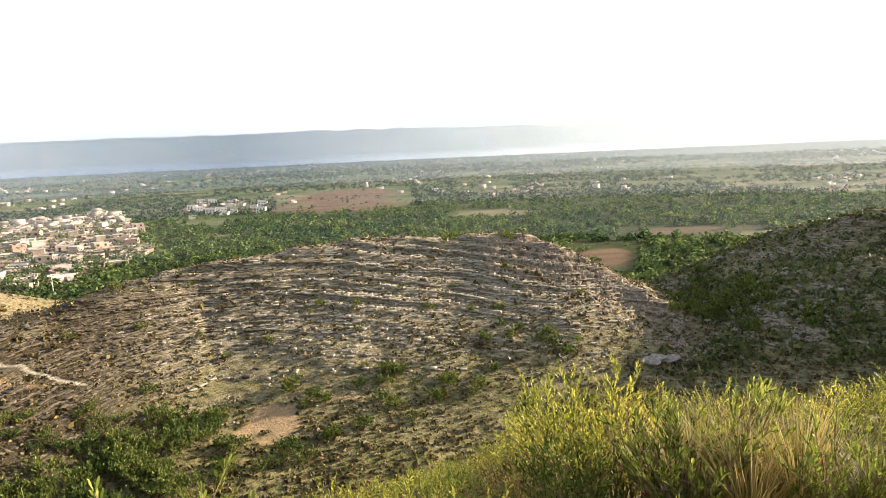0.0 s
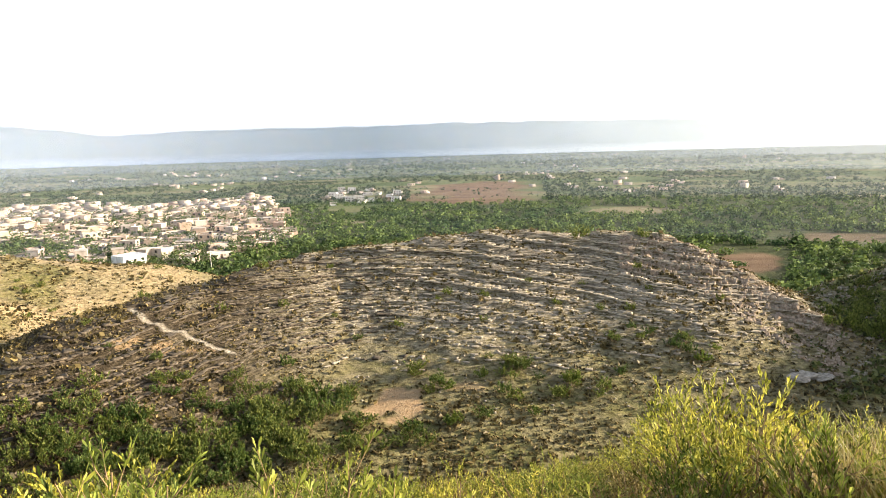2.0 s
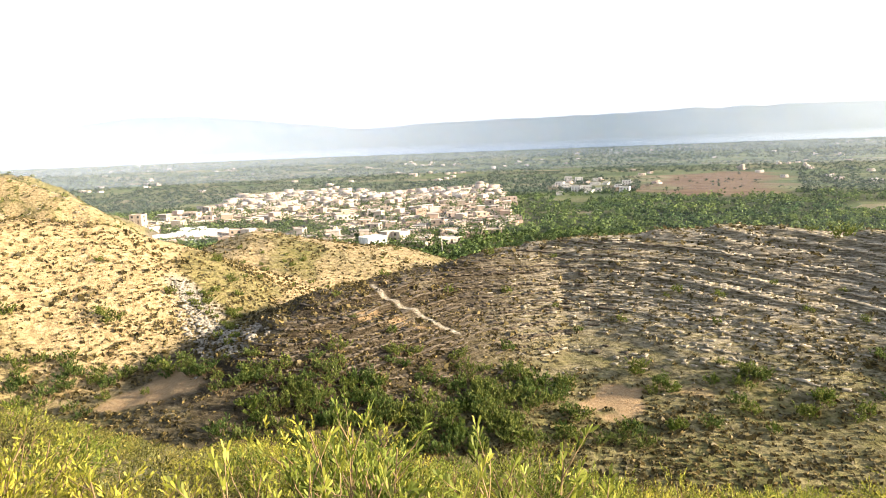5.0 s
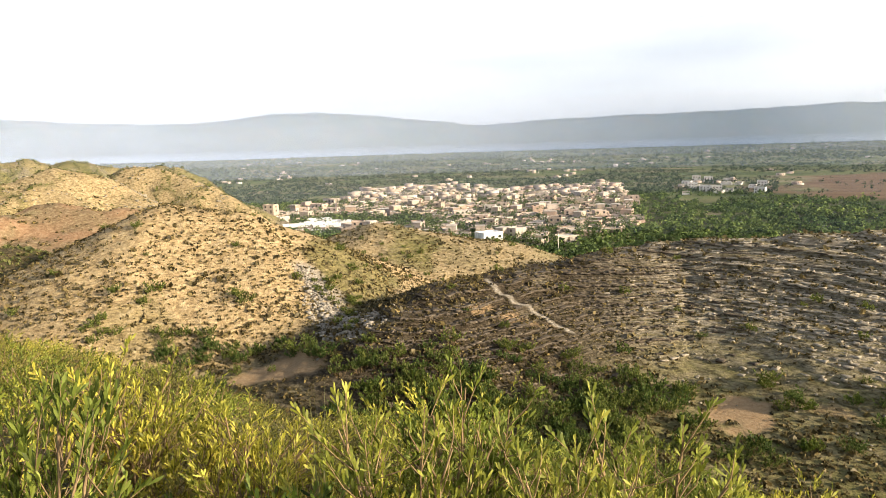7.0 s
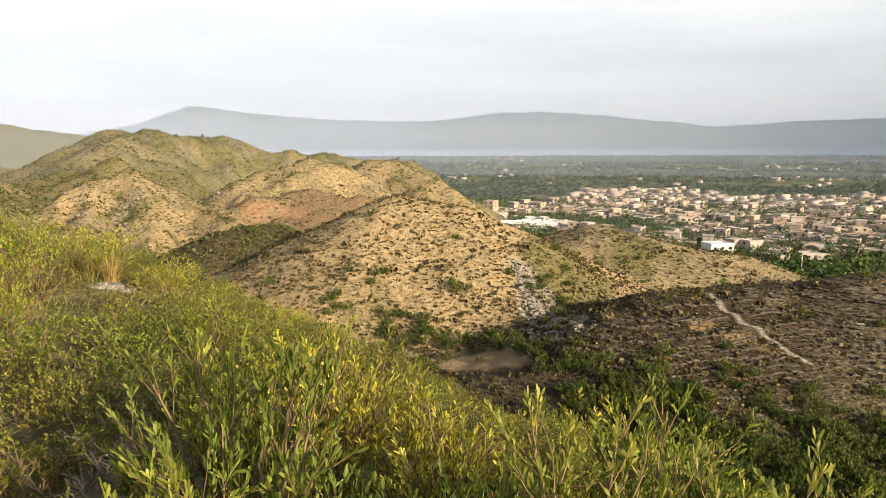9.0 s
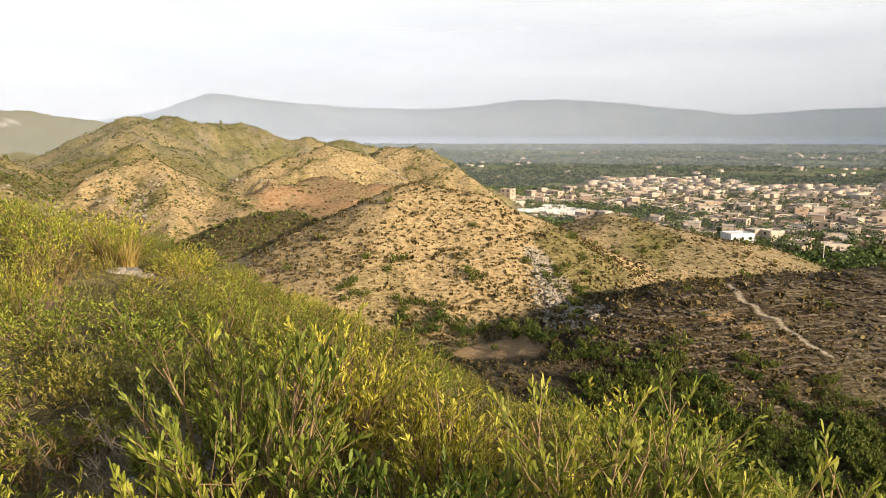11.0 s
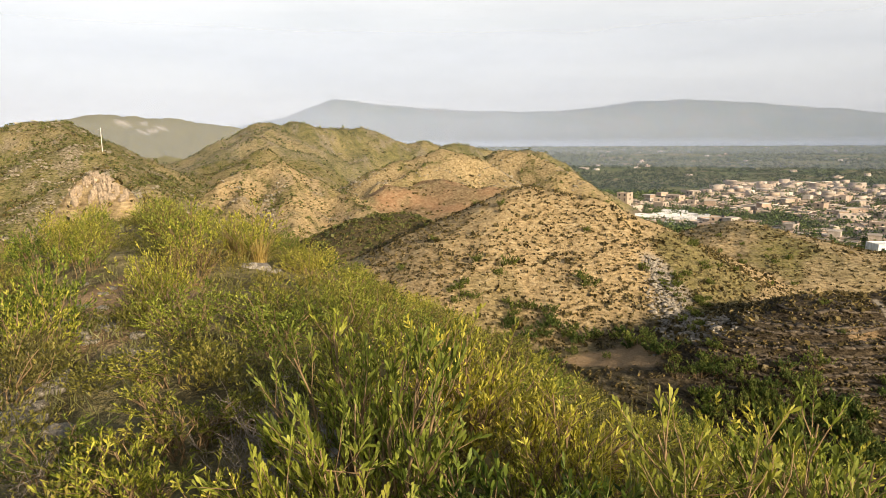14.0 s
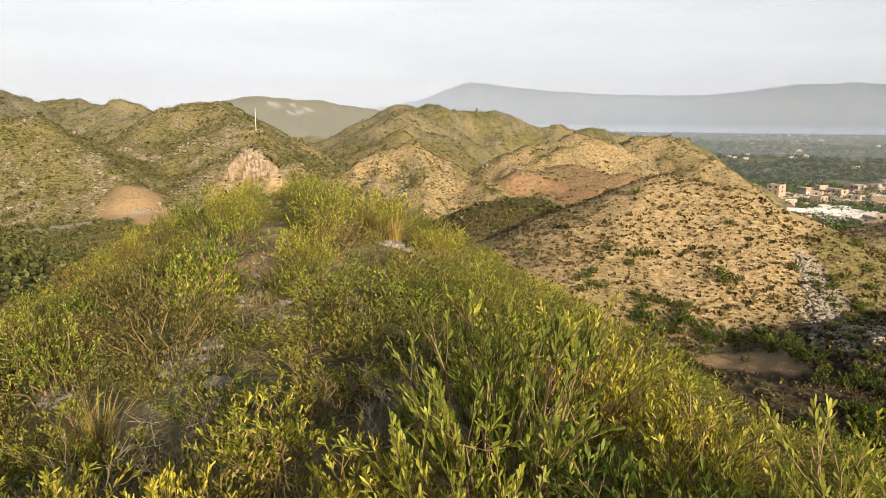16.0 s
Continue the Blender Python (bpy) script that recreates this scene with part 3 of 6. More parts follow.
    m["rock"] = np.clip(own["ledge"] * smooth(-0.2, 0.5, speck + 0.25 * lump) * 0.6 + 0.35 * own["riser"] + own["knob"] * 0.2 + own["east"] * smooth(0.0, 0.4, speck) * 0.5
                        + own["mound"] * smooth(0.1, 0.5, speck) * 0.25 + (own["west_a"] + own["west_b"] + own["west_c"] + own["west_near"] + own["west_rib"]) * smooth(0.15, 0.4, speck) * 0.8
                        + (own["cone"] + own["cone_rib"] + own["cone_spur"] + own["cone_arm"]) * smooth(-0.1, 0.4, speck) * 0.6 + own["peak"] * smooth(0.1, 0.4, speck) * 0.7 + own["peak_rib"] * smooth(0.0, 0.4, speck) * 0.6
                        + 0.7 * blot(x, y, 53.8, -13.6, 2.6, 9.0, 15, 1) + 0.15 * blot(x, y, 109.5, -18.0, 0.8, 1.2, 0, 3), 0, 1)
    m["soil"] = np.clip(blot(x, y, 17.0, -22.2, 3.2, 5.0, 0, 5) + 0.95 * blot(x, y, 58.7, -18.9, 5.0, 4.5, 0, 6) + 0.6 * blot(x, y, 37.5, -15.0, 5.0, 1.5, 0, 7)
                        + 1.0 * blot(x, y, 111.2, -6.5, 9.0, 16.0, 0, 8)
                        + 1.0 * blot(x, y, 103.8, -14.0, 1.5, 1.8, 0, 9) + 0.9 * blot(x, y, 101.5, -12.2, 0.9, 1.2, 0, 11) + 0.5 * blot(x, y, 10, -21.0, 2.0, 1.2, 0, 10), 0, 1)
    m["path"] = np.clip(trace(x, y, FOOTPATH, 0.34)
                        + trace(x, y, ((100.6, 1.8), (98.9, 1.55)), 9.0) + trace(x, y, ((99.2, 0.95), (97.2, 1.3)), 8.0)
                        + 0.85 * trace(x, y, ((55.6, -10.1), (54.5, -11.3), (52.7, -13.4), (50.7, -15.8)), 1.7) * smooth(-0.55, 0.1, speck)
                        + (r > 3860) * smooth(3935, 3890, r - 22 * fbm(az * 4.0, r * 0, 5, 3, 66)) * 0.9
                        + trace(x, y, ((119.5, -8.1), (115, -7.7), (111, -7.2)), 1.2), 0, 1)
    # mask of the shade painted on the mound and the strata hill's western end
    m["shade_umber"] = own["mound"] * 0.8 + own["strata"] * smooth(20, 36, az + 5 * lump) * smooth(-0.8, 0.0, speck + lump)
    # where the trees' shade is painted on the plain: same pattern as the woodland
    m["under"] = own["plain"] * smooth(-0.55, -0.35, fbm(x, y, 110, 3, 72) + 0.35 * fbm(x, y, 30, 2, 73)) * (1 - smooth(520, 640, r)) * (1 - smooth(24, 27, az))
    m["red"] = np.clip(own["red_pad"] * smooth(-0.5, 0.1, lump + 0.4 * speck) + 0.8 * blot(x, y, 74.6, -4.8, 11, 9, 0, 16), 0, 1) * (0.45 + 0.5 * smooth(-0.3, 0.3, speck))
    m["brown"] = np.clip(blot(x, y, 9.0, -3.6, 75, 150, 0, 12) + blot(x, y, -13.6, -9.6, 14, 22, 0, 13) + 0.7 * blot(x, y, -20.5, -7.4, 22, 18, 0, 14)
                         + 0.8 * blot(x, y, 21.5, -3.9, 20, 40, 0, 15), 0, 1)
    for key, val in m.items():
        at_ = me.attributes.new(key, "FLOAT", "POINT")
        at_.data.foreach_set("value", np.append(np.broadcast_to(val, X.shape).ravel(), 0.0).astype(np.float32))
    me.materials.append(GROUND)
    return tagged(new("ground", me), "dry rolling hills and a wide green plain", "ground", kind="structure")


ground = build_ground()


def np_mesh(name, V, F, mat, smooth_faces=False):
    """One mesh from arrays of corners and of faces with equal corner counts."""
    V, F = np.asarray(V, np.float32), np.asarray(F, np.int32)
    me = bpy.data.meshes.new(name)
    me.vertices.add(len(V))
    me.vertices.foreach_set("co", V.ravel())
    me.loops.add(F.size)
    me.loops.foreach_set("vertex_index", F.ravel())
    me.polygons.add(len(F))
    me.polygons.foreach_set("loop_start", (np.arange(len(F)) * F.shape[1]).astype(np.int32))
    me.update(calc_edges=True)
    if smooth_faces:
        me.polygons.foreach_set("use_smooth", np.ones(len(F), bool))
    me.materials.append(mat)
    return me


def part(name, me, parent, label=""):
    ob = new(name, me)
    ob.parent = parent
    return tagged(ob, label)


def ring_sheet(name, r0, r1, z0, z1, a0, a1, n, mat):
    a = np.radians(np.linspace(a0, a1, n))
    V = np.vstack([np.stack([-np.sin(a) * r0, np.cos(a) * r0, a * 0 + z0], 1), np.stack([-np.sin(a) * r1, np.cos(a) * r1, a * 0 + z1], 1)])
    i = np.arange(n - 1)
    return np_mesh(name, V, np.stack([i + 1, i, i + n, i + n + 1], 1), mat)


tagged(new("water", ring_sheet("water", 3280, 3960, LAKE_Z, LAKE_Z, -60, 110, 80, WATER)), "pale calm lake before the far mountains", "lake", kind="structure")
# nested upright sheets whose pale tint stands in for haze in the air
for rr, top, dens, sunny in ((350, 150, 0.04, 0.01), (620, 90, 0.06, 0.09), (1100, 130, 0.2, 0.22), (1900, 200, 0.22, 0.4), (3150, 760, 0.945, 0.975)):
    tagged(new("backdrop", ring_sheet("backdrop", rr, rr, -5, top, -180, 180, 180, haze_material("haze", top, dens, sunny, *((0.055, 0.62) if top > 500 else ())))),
           "upright see-through sheets tinted as haze over the distant plain", "haze", kind="structure")


# ---- leaf clouds, stems and blades as arrays ----
def unit(v):
    return v / (np.linalg.norm(v, axis=-1, keepdims=True) + 1e-9)


def quads_at(P, size, rng, upright=0.0, aspect=1.0):
    """A leaf-shaped quad at every point, turned at random."""
    n = len(P)
    d = unit(rng.normal(size=(n, 3)) * (1 - upright) + np.array([0, 0, 1.0]) * upright)
    s = unit(np.cross(d, rng.normal(size=(n, 3))))
    L, W = np.broadcast_to(size, (n,))[:, None] * 0.5, np.broadcast_to(size, (n,))[:, None] * 0.5 * aspect
    V = np.stack([P - d * L, P + s * W, P + d * L, P - s * W], 1).reshape(-1, 3)
    return V, np.arange(4 * n).reshape(-1, 4)


def skin_quads(P, N, size, rng, aspect=0.7, loose=0.45):
    """A leaf-shaped quad at every point, lying roughly along the skin with that normal."""
    n = len(P)
    N = unit(N + rng.normal(size=(n, 3)) * loose)
    d = unit(np.cross(N, rng.normal(size=(n, 3))))
    s = np.cross(N, d)
    L = np.broadcast_to(size, (n,))[:, None] * 0.5
    return np.stack([P - d * L, P + s * L * aspect, P + d * L, P - s * L * aspect], 1).reshape(-1, 3), np.arange(4 * n).reshape(-1, 4)


def join(*sets):
    V, F, base = [], [], 0
    for v, f in sets:
        V.append(v)
        F.append(f + base)
        base += len(v)
    return np.vstack(V), np.vstack(F)


def crown_points(rng, lumps, per, radius, tall):
    """Points in a lumpy crown of unit place: several uneven clumps, denser at their skins."""
    c = unit(rng.normal(size=(lumps, 3))) * rng.uniform(0.25, 0.75, (lumps, 1)) * np.array([radius, radius, tall])
    c[:, 2] = np.abs(c[:, 2]) * rng.uniform(0.2, 1.0, lumps)
    rad = rng.uniform(0.32, 0.6, lumps) * radius
    p = unit(rng.normal(size=(lumps, per, 3))) * rng.uniform(0.55, 1.0, (lumps, per, 1)) * rad[:, None, None]
    p[..., 2] *= 0.8
    return (c[:, None] + p).reshape(-1, 3)


def tubes(lines, radii, sides=4):
    """Tapered tubes along lines of equal point count: lines (n, k, 3), radii (n, k)."""
    n, k, _ = lines.shape
    d = unit(np.gradient(lines, axis=1))
    u = unit(np.cross(d, np.array([0.31, 0.77, 0.2])))
    v = np.cross(d, u)
    a = np.arange(sides) * 2 * math.pi / sides
    ring = lines[:, :, None] + radii[:, :, None, None] * (u[:, :, None] * np.cos(a)[:, None] + v[:, :, None] * np.sin(a)[:, None])
    V = ring.reshape(-1, 3)
    i, j, s = np.meshgrid(np.arange(n), np.arange(k - 1), np.arange(sides), indexing="ij")
    a0, s1 = (i * k + j) * sides, (s + 1) % sides
    return V, np.stack([a0 + s, a0 + s1, a0 + sides + s1, a0 + sides + s], -1).reshape(-1, 4)


def leaves_on(lines, per, length, width, rng, start=0.5, spread=0.42, single=False):
    """Narrow upright leaves along twigs: lines (n, 3 points, 3)."""
    n = len(lines)
    t = np.linspace(start, 1.0, per)[None, :, None] + rng.uniform(-0.04, 0.04, (n, per, 1))
    a, b, c = lines[:, None, 0], lines[:, None, 1], lines[:, None, 2]
    P = ((1 - t) ** 2 * a + 2 * t * (1 - t) * b + t * t * c).reshape(-1, 3)
    axis = np.repeat(unit(lines[:, 2] - lines[:, 0]), per, 0)
    d = unit(axis + rng.normal(size=P.shape) * spread + np.array([0, 0, 0.5]))
    side = unit(np.cross(d, rng.normal(size=P.shape)))
    up = np.cross(side, d)
    L = length * rng.uniform(0.65, 1.25, (len(P), 1))
    W = width * rng.uniform(0.75, 1.25, (len(P), 1))
    tip = P + d * L - up * L * 0.12
    wide = P + d * L * 0.64
    if single:
        V = np.stack([P, wide + side * W / 2, tip, wide - side * W / 2], 1).reshape(-1, 3)
        return V, np.arange(len(V)).reshape(-1, 4)
    blunt = P + d * L * 0.92
    V = np.stack([P, wide + side * W / 2, blunt + side * W * 0.3, tip, blunt - side * W * 0.3, wide - side * W / 2 - up * W * 0.15], 1).reshape(-1, 3)
    k = np.arange(len(P))[:, None] * 6
    F = np.stack([k + np.array([0, 1, 2, 5]), k + np.array([5, 2, 3, 4])], 1).reshape(-1, 4)
    return V, F


def shrub_arrays(rng, stems, twigs, per, tall, spread, length, width, single=False, bare=True, wob=0.025, low=0.06, loose=0.38):
    """Stems and foliage of an upright shrub, about its base."""
    k = 5
    ang, out = rng.uniform(0, 6.283, stems), rng.uniform(0.15, 1.0, stems) ** 0.7 * spread
    h = tall * rng.uniform(0.45, 1.0, stems) * (1 - 0.5 * (out / spread) ** 2)
    t = np.linspace(0, 1, k)
    base = np.stack([np.cos(ang), np.sin(ang), ang * 0], 1) * (0.42 * out)[:, None]
    way = np.stack([np.cos(ang), np.sin(ang), ang * 0], 1)
    lines = base[:, None] + way[:, None] * (0.6 * out[:, None] * t ** 1.3)[..., None] + np.array([0, 0, 1.0]) * (h[:, None] * t)[..., None]
    lines[:, 1:] += rng.normal(size=(stems, k - 1, 3)) * wob * tall
    lines[:, 0, 2] -= 0.12
    thick = 0.009 * tall * rng.uniform(0.7, 1.3, (stems, 1))
    V1, F1 = tubes(lines, thick * np.linspace(1, 0.45, k), 4)
    tt = rng.uniform(low, 1.0, (stems, twigs)) ** 0.8
    idx = np.clip((tt * (k - 1)).astype(int), 0, k - 2)
    fr = (tt * (k - 1) - idx)[..., None]
    si = np.arange(stems)[:, None]
    o = lines[si, idx] * (1 - fr) + lines[si, idx + 1] * fr
    d = unit(way[:, None] * 0.35 + np.array([0, 0, 0.9]) + rng.normal(size=(stems, twigs, 3)) * loose)
    ln = tall * rng.uniform(0.16, 0.32, (stems, twigs, 1))
    mid = o + d * ln * 0.5 + rng.normal(size=o.shape) * 0.015
    tip = mid + unit(d + np.array([0, 0, 0.3])) * ln * 0.5
    tw = np.stack([o, mid, tip], 2).reshape(-1, 3, 3)
    V2, F2 = tubes(tw, 0.0032 * tall * np.array([[1.2, 0.9, 0.5]]) * np.ones((len(tw), 1)), 3)
    return (join((V1, F1), (V2, F2)) if bare else (V1, F1)), leaves_on(tw, per, length, width, rng, single=single)


def blades(rng, n, tall, spread, lean=0.5, width=0.006, k=5):
    """Arching grass blades from one foot."""
    ang, h = rng.uniform(0, 6.283, n), tall * rng.uniform(0.45, 1.0, n)
    out = rng.uniform(0.05, 1.0, n) * spread
    t = np.linspace(0, 1, k)
    way = np.stack([np.cos(ang), np.sin(ang), ang * 0], 1)
    foot = way * rng.uniform(0, 0.25, (n, 1)) * spread
    mid = foot[:, None] + way[:, None] * (out[:, None] * t ** 1.8)[..., None] + np.array([0, 0, 1.0]) * (h[:, None] * (t - lean * 0.35 * t ** 3))[..., None]
    mid[:, 0, 2] -= 0.05
    side = np.stack([-np.sin(ang), np.cos(ang), ang * 0], 1)[:, None] * (width * (1.05 - t))[None, :, None]
    V = np.stack([mid - side, mid + side], 2).reshape(-1, 3)
    i, j = np.meshgrid(np.arange(n), np.arange(k - 1), indexing="ij")
    a = (i * k + j) * 2
    return V, np.stack([a, a + 1, a + 3, a + 2], -1).reshape(-1, 4)


def stone_mesh(name, seed, size, mat, flat=0.6, cuts=2):
    """A weathered stone: a dented, faceted lump."""
    bm = bmesh.new()
    bmesh.ops.create_icosphere(bm, subdivisions=cuts, radius=1.0)
    for v in bm.verts:
        c = v.co.copy()
        n1 = noise.noise(c * 1.1 + Vector((seed * 3.1, 0, 0)))
        n2 = noise.noise(c * 3.0 + Vector((0, seed * 2.3, 0)))
        c *= 1 + 0.45 * n1 + 0.16 * n2
        c.x = max(-0.8, min(0.85, c.x))
        c.z = max(-0.6, min(0.62, c.z))
        v.co = Vector((c.x * size * 1.25, c.y * size, c.z * size * flat))
    me = bpy.data.meshes.new(name)
    bm.to_mesh(me)
    bm.free()
    me.materials.append(mat)
    return me


def baked(ob, m):
    """Corners and faces of a mesh of quads, moved to the pose m."""
    co = np.zeros(len(ob.data.vertices) * 3, np.float32)
    ob.data.vertices.foreach_get("co", co)
    f = np.zeros(len(ob.data.loops), np.int32)
    ob.data.loops.foreach_get("vertex_index", f)
    mm = np.array(m)
    return co.reshape(-1, 3) @ mm[:3, :3].T + mm[:3, 3], f.reshape(-1, 4)


def foliage_of(shrubs):
    """The leaf mesh of each shrub, looked up once."""
    return {ob.name: ob.children[1] for ob in shrubs}


def thinned(V, F, keep=2):
    """Every second leaf of a cloud of separate quads, a little broader."""
    Q = V.reshape(-1, 4, 3)[::keep]
    c = Q.mean(1, keepdims=True)
    return (c + (Q - c) * (0.75 + 0.25 * keep)).reshape(-1, 3), np.arange(len(Q) * 4).reshape(-1, 4)


def ground_at(points):
    """Ground height at each (x, y), looked up by that pair."""
    p = np.array(points, float).reshape(-1, 2)
    return {tuple(q): float(z) for q, z in zip(points, height(p[:, 0], p[:, 1]))}


def scatter(rng, n, a0, a1, r0, r1):
    """Places spread evenly over a stretch of country: bearings a0 to a1, distances r0 to r1."""
    az = np.radians(rng.uniform(a0, a1, n))
    r = np.sqrt(rng.uniform(r0 * r0, r1 * r1, n))
    return -np.sin(az) * r, np.cos(az) * r


def log_scatter(rng, n, a0, a1, r0, r1):
    az = np.radians(rng.uniform(a0, a1, n))
    r = np.exp(rng.uniform(math.log(r0), math.log(r1), n))
    return -np.sin(az) * r, np.cos(az) * r


def clump_field(rng, x, y, radius, tall, per, leaf, upright=0.35, aspect=0.6):
    """Many low tufts as one leaf cloud on the ground."""
    z = height(x, y)
    n = len(x)
    p = unit(rng.normal(size=(n, per, 3))) * rng.uniform(0.35, 1.0, (n, per, 1))
    p[..., 2] = np.abs(p[..., 2])
    P = np.stack([x, y, z], 1)[:, None] + p * np.stack([radius, radius, tall], 1)[:, None]
    return quads_at(P.reshape(-1, 3), np.repeat(leaf, per), rng, upright, aspect)


# ---- village and farmhouses ----
def box(bm, x0, x1, y0, y1, z0, z1):
    vs = [bm.verts.new((x, y, z)) for z in (z0, z1) for y in (y0, y1) for x in (x0, x1)]
    for f in ((0, 2, 3, 1), (4, 5, 7, 6), (0, 1, 5, 4), (2, 6, 7, 3), (0, 4, 6, 2), (1, 3, 7, 5)):
        bm.faces.new([vs[i] for i in f])


def to_mesh(name, bm, mat):
    me = bpy.data.meshes.new(name)
    bm.to_mesh(me)
    bm.free()
    me.materials.append(mat)
    return me


def boxes_mesh(name, mat, *dims):
    bm = bmesh.new()
    for d in dims:
        box(bm, *d)
    return to_mesh(name, bm, mat)


def window_mesh(w, h):
    bm = bmesh.new()
    t = 0.09
    for d in ((-w / 2, w / 2, -0.05, 0.05, 0, t), (-w / 2, w / 2, -0.05, 0.05, h - t, h), (-w / 2, -w / 2 + t, -0.05, 0.05, t, h - t), (w / 2 - t, w / 2, -0.05, 0.05, t, h - t)):
        box(bm, *d)
    return to_mesh("window", bm, DOOR_PAINT)


WINDOW = window_mesh(1.3, 1.3)
PANE = boxes_mesh("pane", DARK_GLASS, (-0.57, 0.57, -0.02, 0.02, 0.08, 1.22))
DOOR = boxes_mesh("door", DOOR_PAINT, (-0.55, 0.55, -0.04, 0.04, 0, 2.1), (-0.62, -0.55, -0.06, 0.06, 0, 2.17), (0.55, 0.62, -0.06, 0.06, 0, 2.17))
TANK = boxes_mesh("water_tank", DARK_GLASS, (-0.6, 0.6, -0.5, 0.5, 0, 1.0), (-0.3, 0.3, -0.3, 0.3, 1.0, 1.1))


def build_house(name, w, d, h, storeys, label, wall_mat, roof_mat, yard=0.0, tank=False, group="village houses", parapet=0.45, upper=0.0):
    """A flat-roofed house: walls with a parapet, roof slab, door, framed windows, maybe a yard wall or an upper room."""
    ob = tagged(new(name), label, "house", group)
    dims = [(-w / 2, w / 2, -d / 2, -d / 2 + 0.3, -1.5, h + parapet), (-w / 2, w / 2, d / 2 - 0.3, d / 2, -1.5, h + parapet),
            (-w / 2, -w / 2 + 0.3, -d / 2 + 0.3, d / 2 - 0.3, -1.5, h + parapet), (w / 2 - 0.3, w / 2, -d / 2 + 0.3, d / 2 - 0.3, -1.5, h + parapet)]
    part("wall", boxes_mesh("wall", wall_mat, *dims), ob)
    part("roof", boxes_mesh("roof", roof_mat, (-w / 2 + 0.3, w / 2 - 0.3, -d / 2 + 0.3, d / 2 - 0.3, h - 0.25, h)), ob)
    if upper:
        u = part("upper_room", boxes_mesh("upper_room", wall_mat, (-w / 2 + 0.4, -w / 2 + 0.4 + w * upper, -d / 2 + 0.5, d / 2 - 0.5, h, h + 2.9)), ob)
        part("roof", boxes_mesh("roof", roof_mat, (-w / 2 + 0.1, -w / 2 + 0.7 + w * upper, -d / 2 + 0.2, d / 2 - 0.2, h + 2.9, h + 3.1)), u)
    k = max(2, int(w / 3.6))
    for s in range(storeys):
        for i in range(k):
            x = (i + 0.5) * w / k - w / 2
            if s == 0 and i == k // 2:
                q = part("door", DOOR, ob)
                q.matrix_basis = pose(x, -d / 2 - 0.02, 0)
                continue
            q = part("window", WINDOW, ob)
            q.matrix_basis = pose(x, -d / 2 - 0.02, 0.85 + 2.6 * s)
            part("pane", PANE, q)
        q = part("window", WINDOW, ob)
        q.matrix_basis = pose(w / 2 + 0.02, 0, 0.85 + 2.6 * s, 0, 0, 90)
        part("pane", PANE, q)
    if yard:
        y0, y1 = -d / 2 - yard, -d / 2
        part("yard_wall", boxes_mesh("yard_wall", wall_mat, (-w / 2, w / 2, y0, y0 + 0.25, -1.5, 2.0), (-w / 2, -w / 2 + 0.25, y0 + 0.25, y1, -1.5, 2.0),
                                     (w / 2 - 0.25, w / 2, y0 + 0.25, y1, -1.5, 2.0)), ob)
    if tank:
        q = part("water_tank", TANK, ob, "dark roof water tank")
        q.matrix_basis = pose(w / 2 - 1.4, d / 2 - 1.3, h)
    return ob


HOUSE_KINDS = [
    build_house("house", 10.5, 8.0, 2.5, 1, "low cream plastered house with a flat roof", WALL, ROOF, yard=5.0),
    build_house("house", 12.5, 7.4, 2.6, 1, "long tan brick house with flat pale roof", WALL, ROOF, tank=True),
    build_house("house", 7.6, 7.0, 5.2, 2, "two-storey pinkish plastered house with parapet", WALL, ROOF, tank=True),
    build_house("house", 8.6, 7.6, 2.4, 1, "small weathered mud-coloured house with a yard", WALL, ROOF, yard=6.0),
    build_house("house", 13.0, 8.4, 2.6, 1, "wide pale house with an upper roof room", WALL, ROOF, upper=0.4),
    build_house("house", 8.0, 7.0, 5.2, 2, "two-storey sandy house with walled yard", WALL, ROOF, yard=5.0),
]

def house_sites(rng, step):
    c, s = math.cos(0.42), math.sin(0.42)
    sites = []
    for i in range(-75, 75):
        for j in range(-75, 75):
            u, v = i * step + rng.uniform(-4.0, 4.0), j * step * 0.95 + rng.uniform(-4.0, 4.0)
            x, y = -330 + u * c - v * s, 400 + u * s + v * c
            az, r = math.degrees(math.atan2(-x, y)), math.hypot(x, y)
            if not 26 < az < 58.2:
                continue
            lo, hi = np.interp(az, VILLAGE_AZ, VILLAGE_NEAR), np.interp(az, VILLAGE_AZ, VILLAGE_FAR)
            ragged = 28 * float(fbm(np.array([x]), np.array([y]), 50, 3, 61)[0])
            grove = az > 43 and 395 + (az - 43) * 2 < r < 440 + (az - 43) * 2 and az < 56
            if lo + ragged * 0.4 < r < hi + ragged * 2 and rng.rand() < (0.1 if grove else 0.74):
                sites.append((x, y, r))
    return sorted(sites, key=lambda q: q[2])


v_rng = np.random.RandomState(21)
hall_x, hall_y = polar(38.75, 318)
SITES = [q for q in house_sites(v_rng, 11.6) if math.hypot(q[0] - hall_x, q[1] - hall_y) > 15]
NEAR_SITES, FAR_SITES = SITES[:290], SITES[290:]
hz = height(np.array([q[0] for q in SITES]), np.array([q[1] for q in SITES]))
used = set()
for i, (x, y, r) in enumerate(NEAR_SITES):
    k = v_rng.choice(6, p=(0.3, 0.22, 0.05, 0.28, 0.1, 0.05))
    m = pose(x, y, float(hz[i]), 0, 0, 24 + v_rng.normal() * 20 + 90 * v_rng.randint(0, 4) * (v_rng.rand() < 0.5))
    if k in used:
        copy_thing(HOUSE_KINDS[k], m)
    else:
        used.add(k)
        HOUSE_KINDS[k].matrix_basis = m


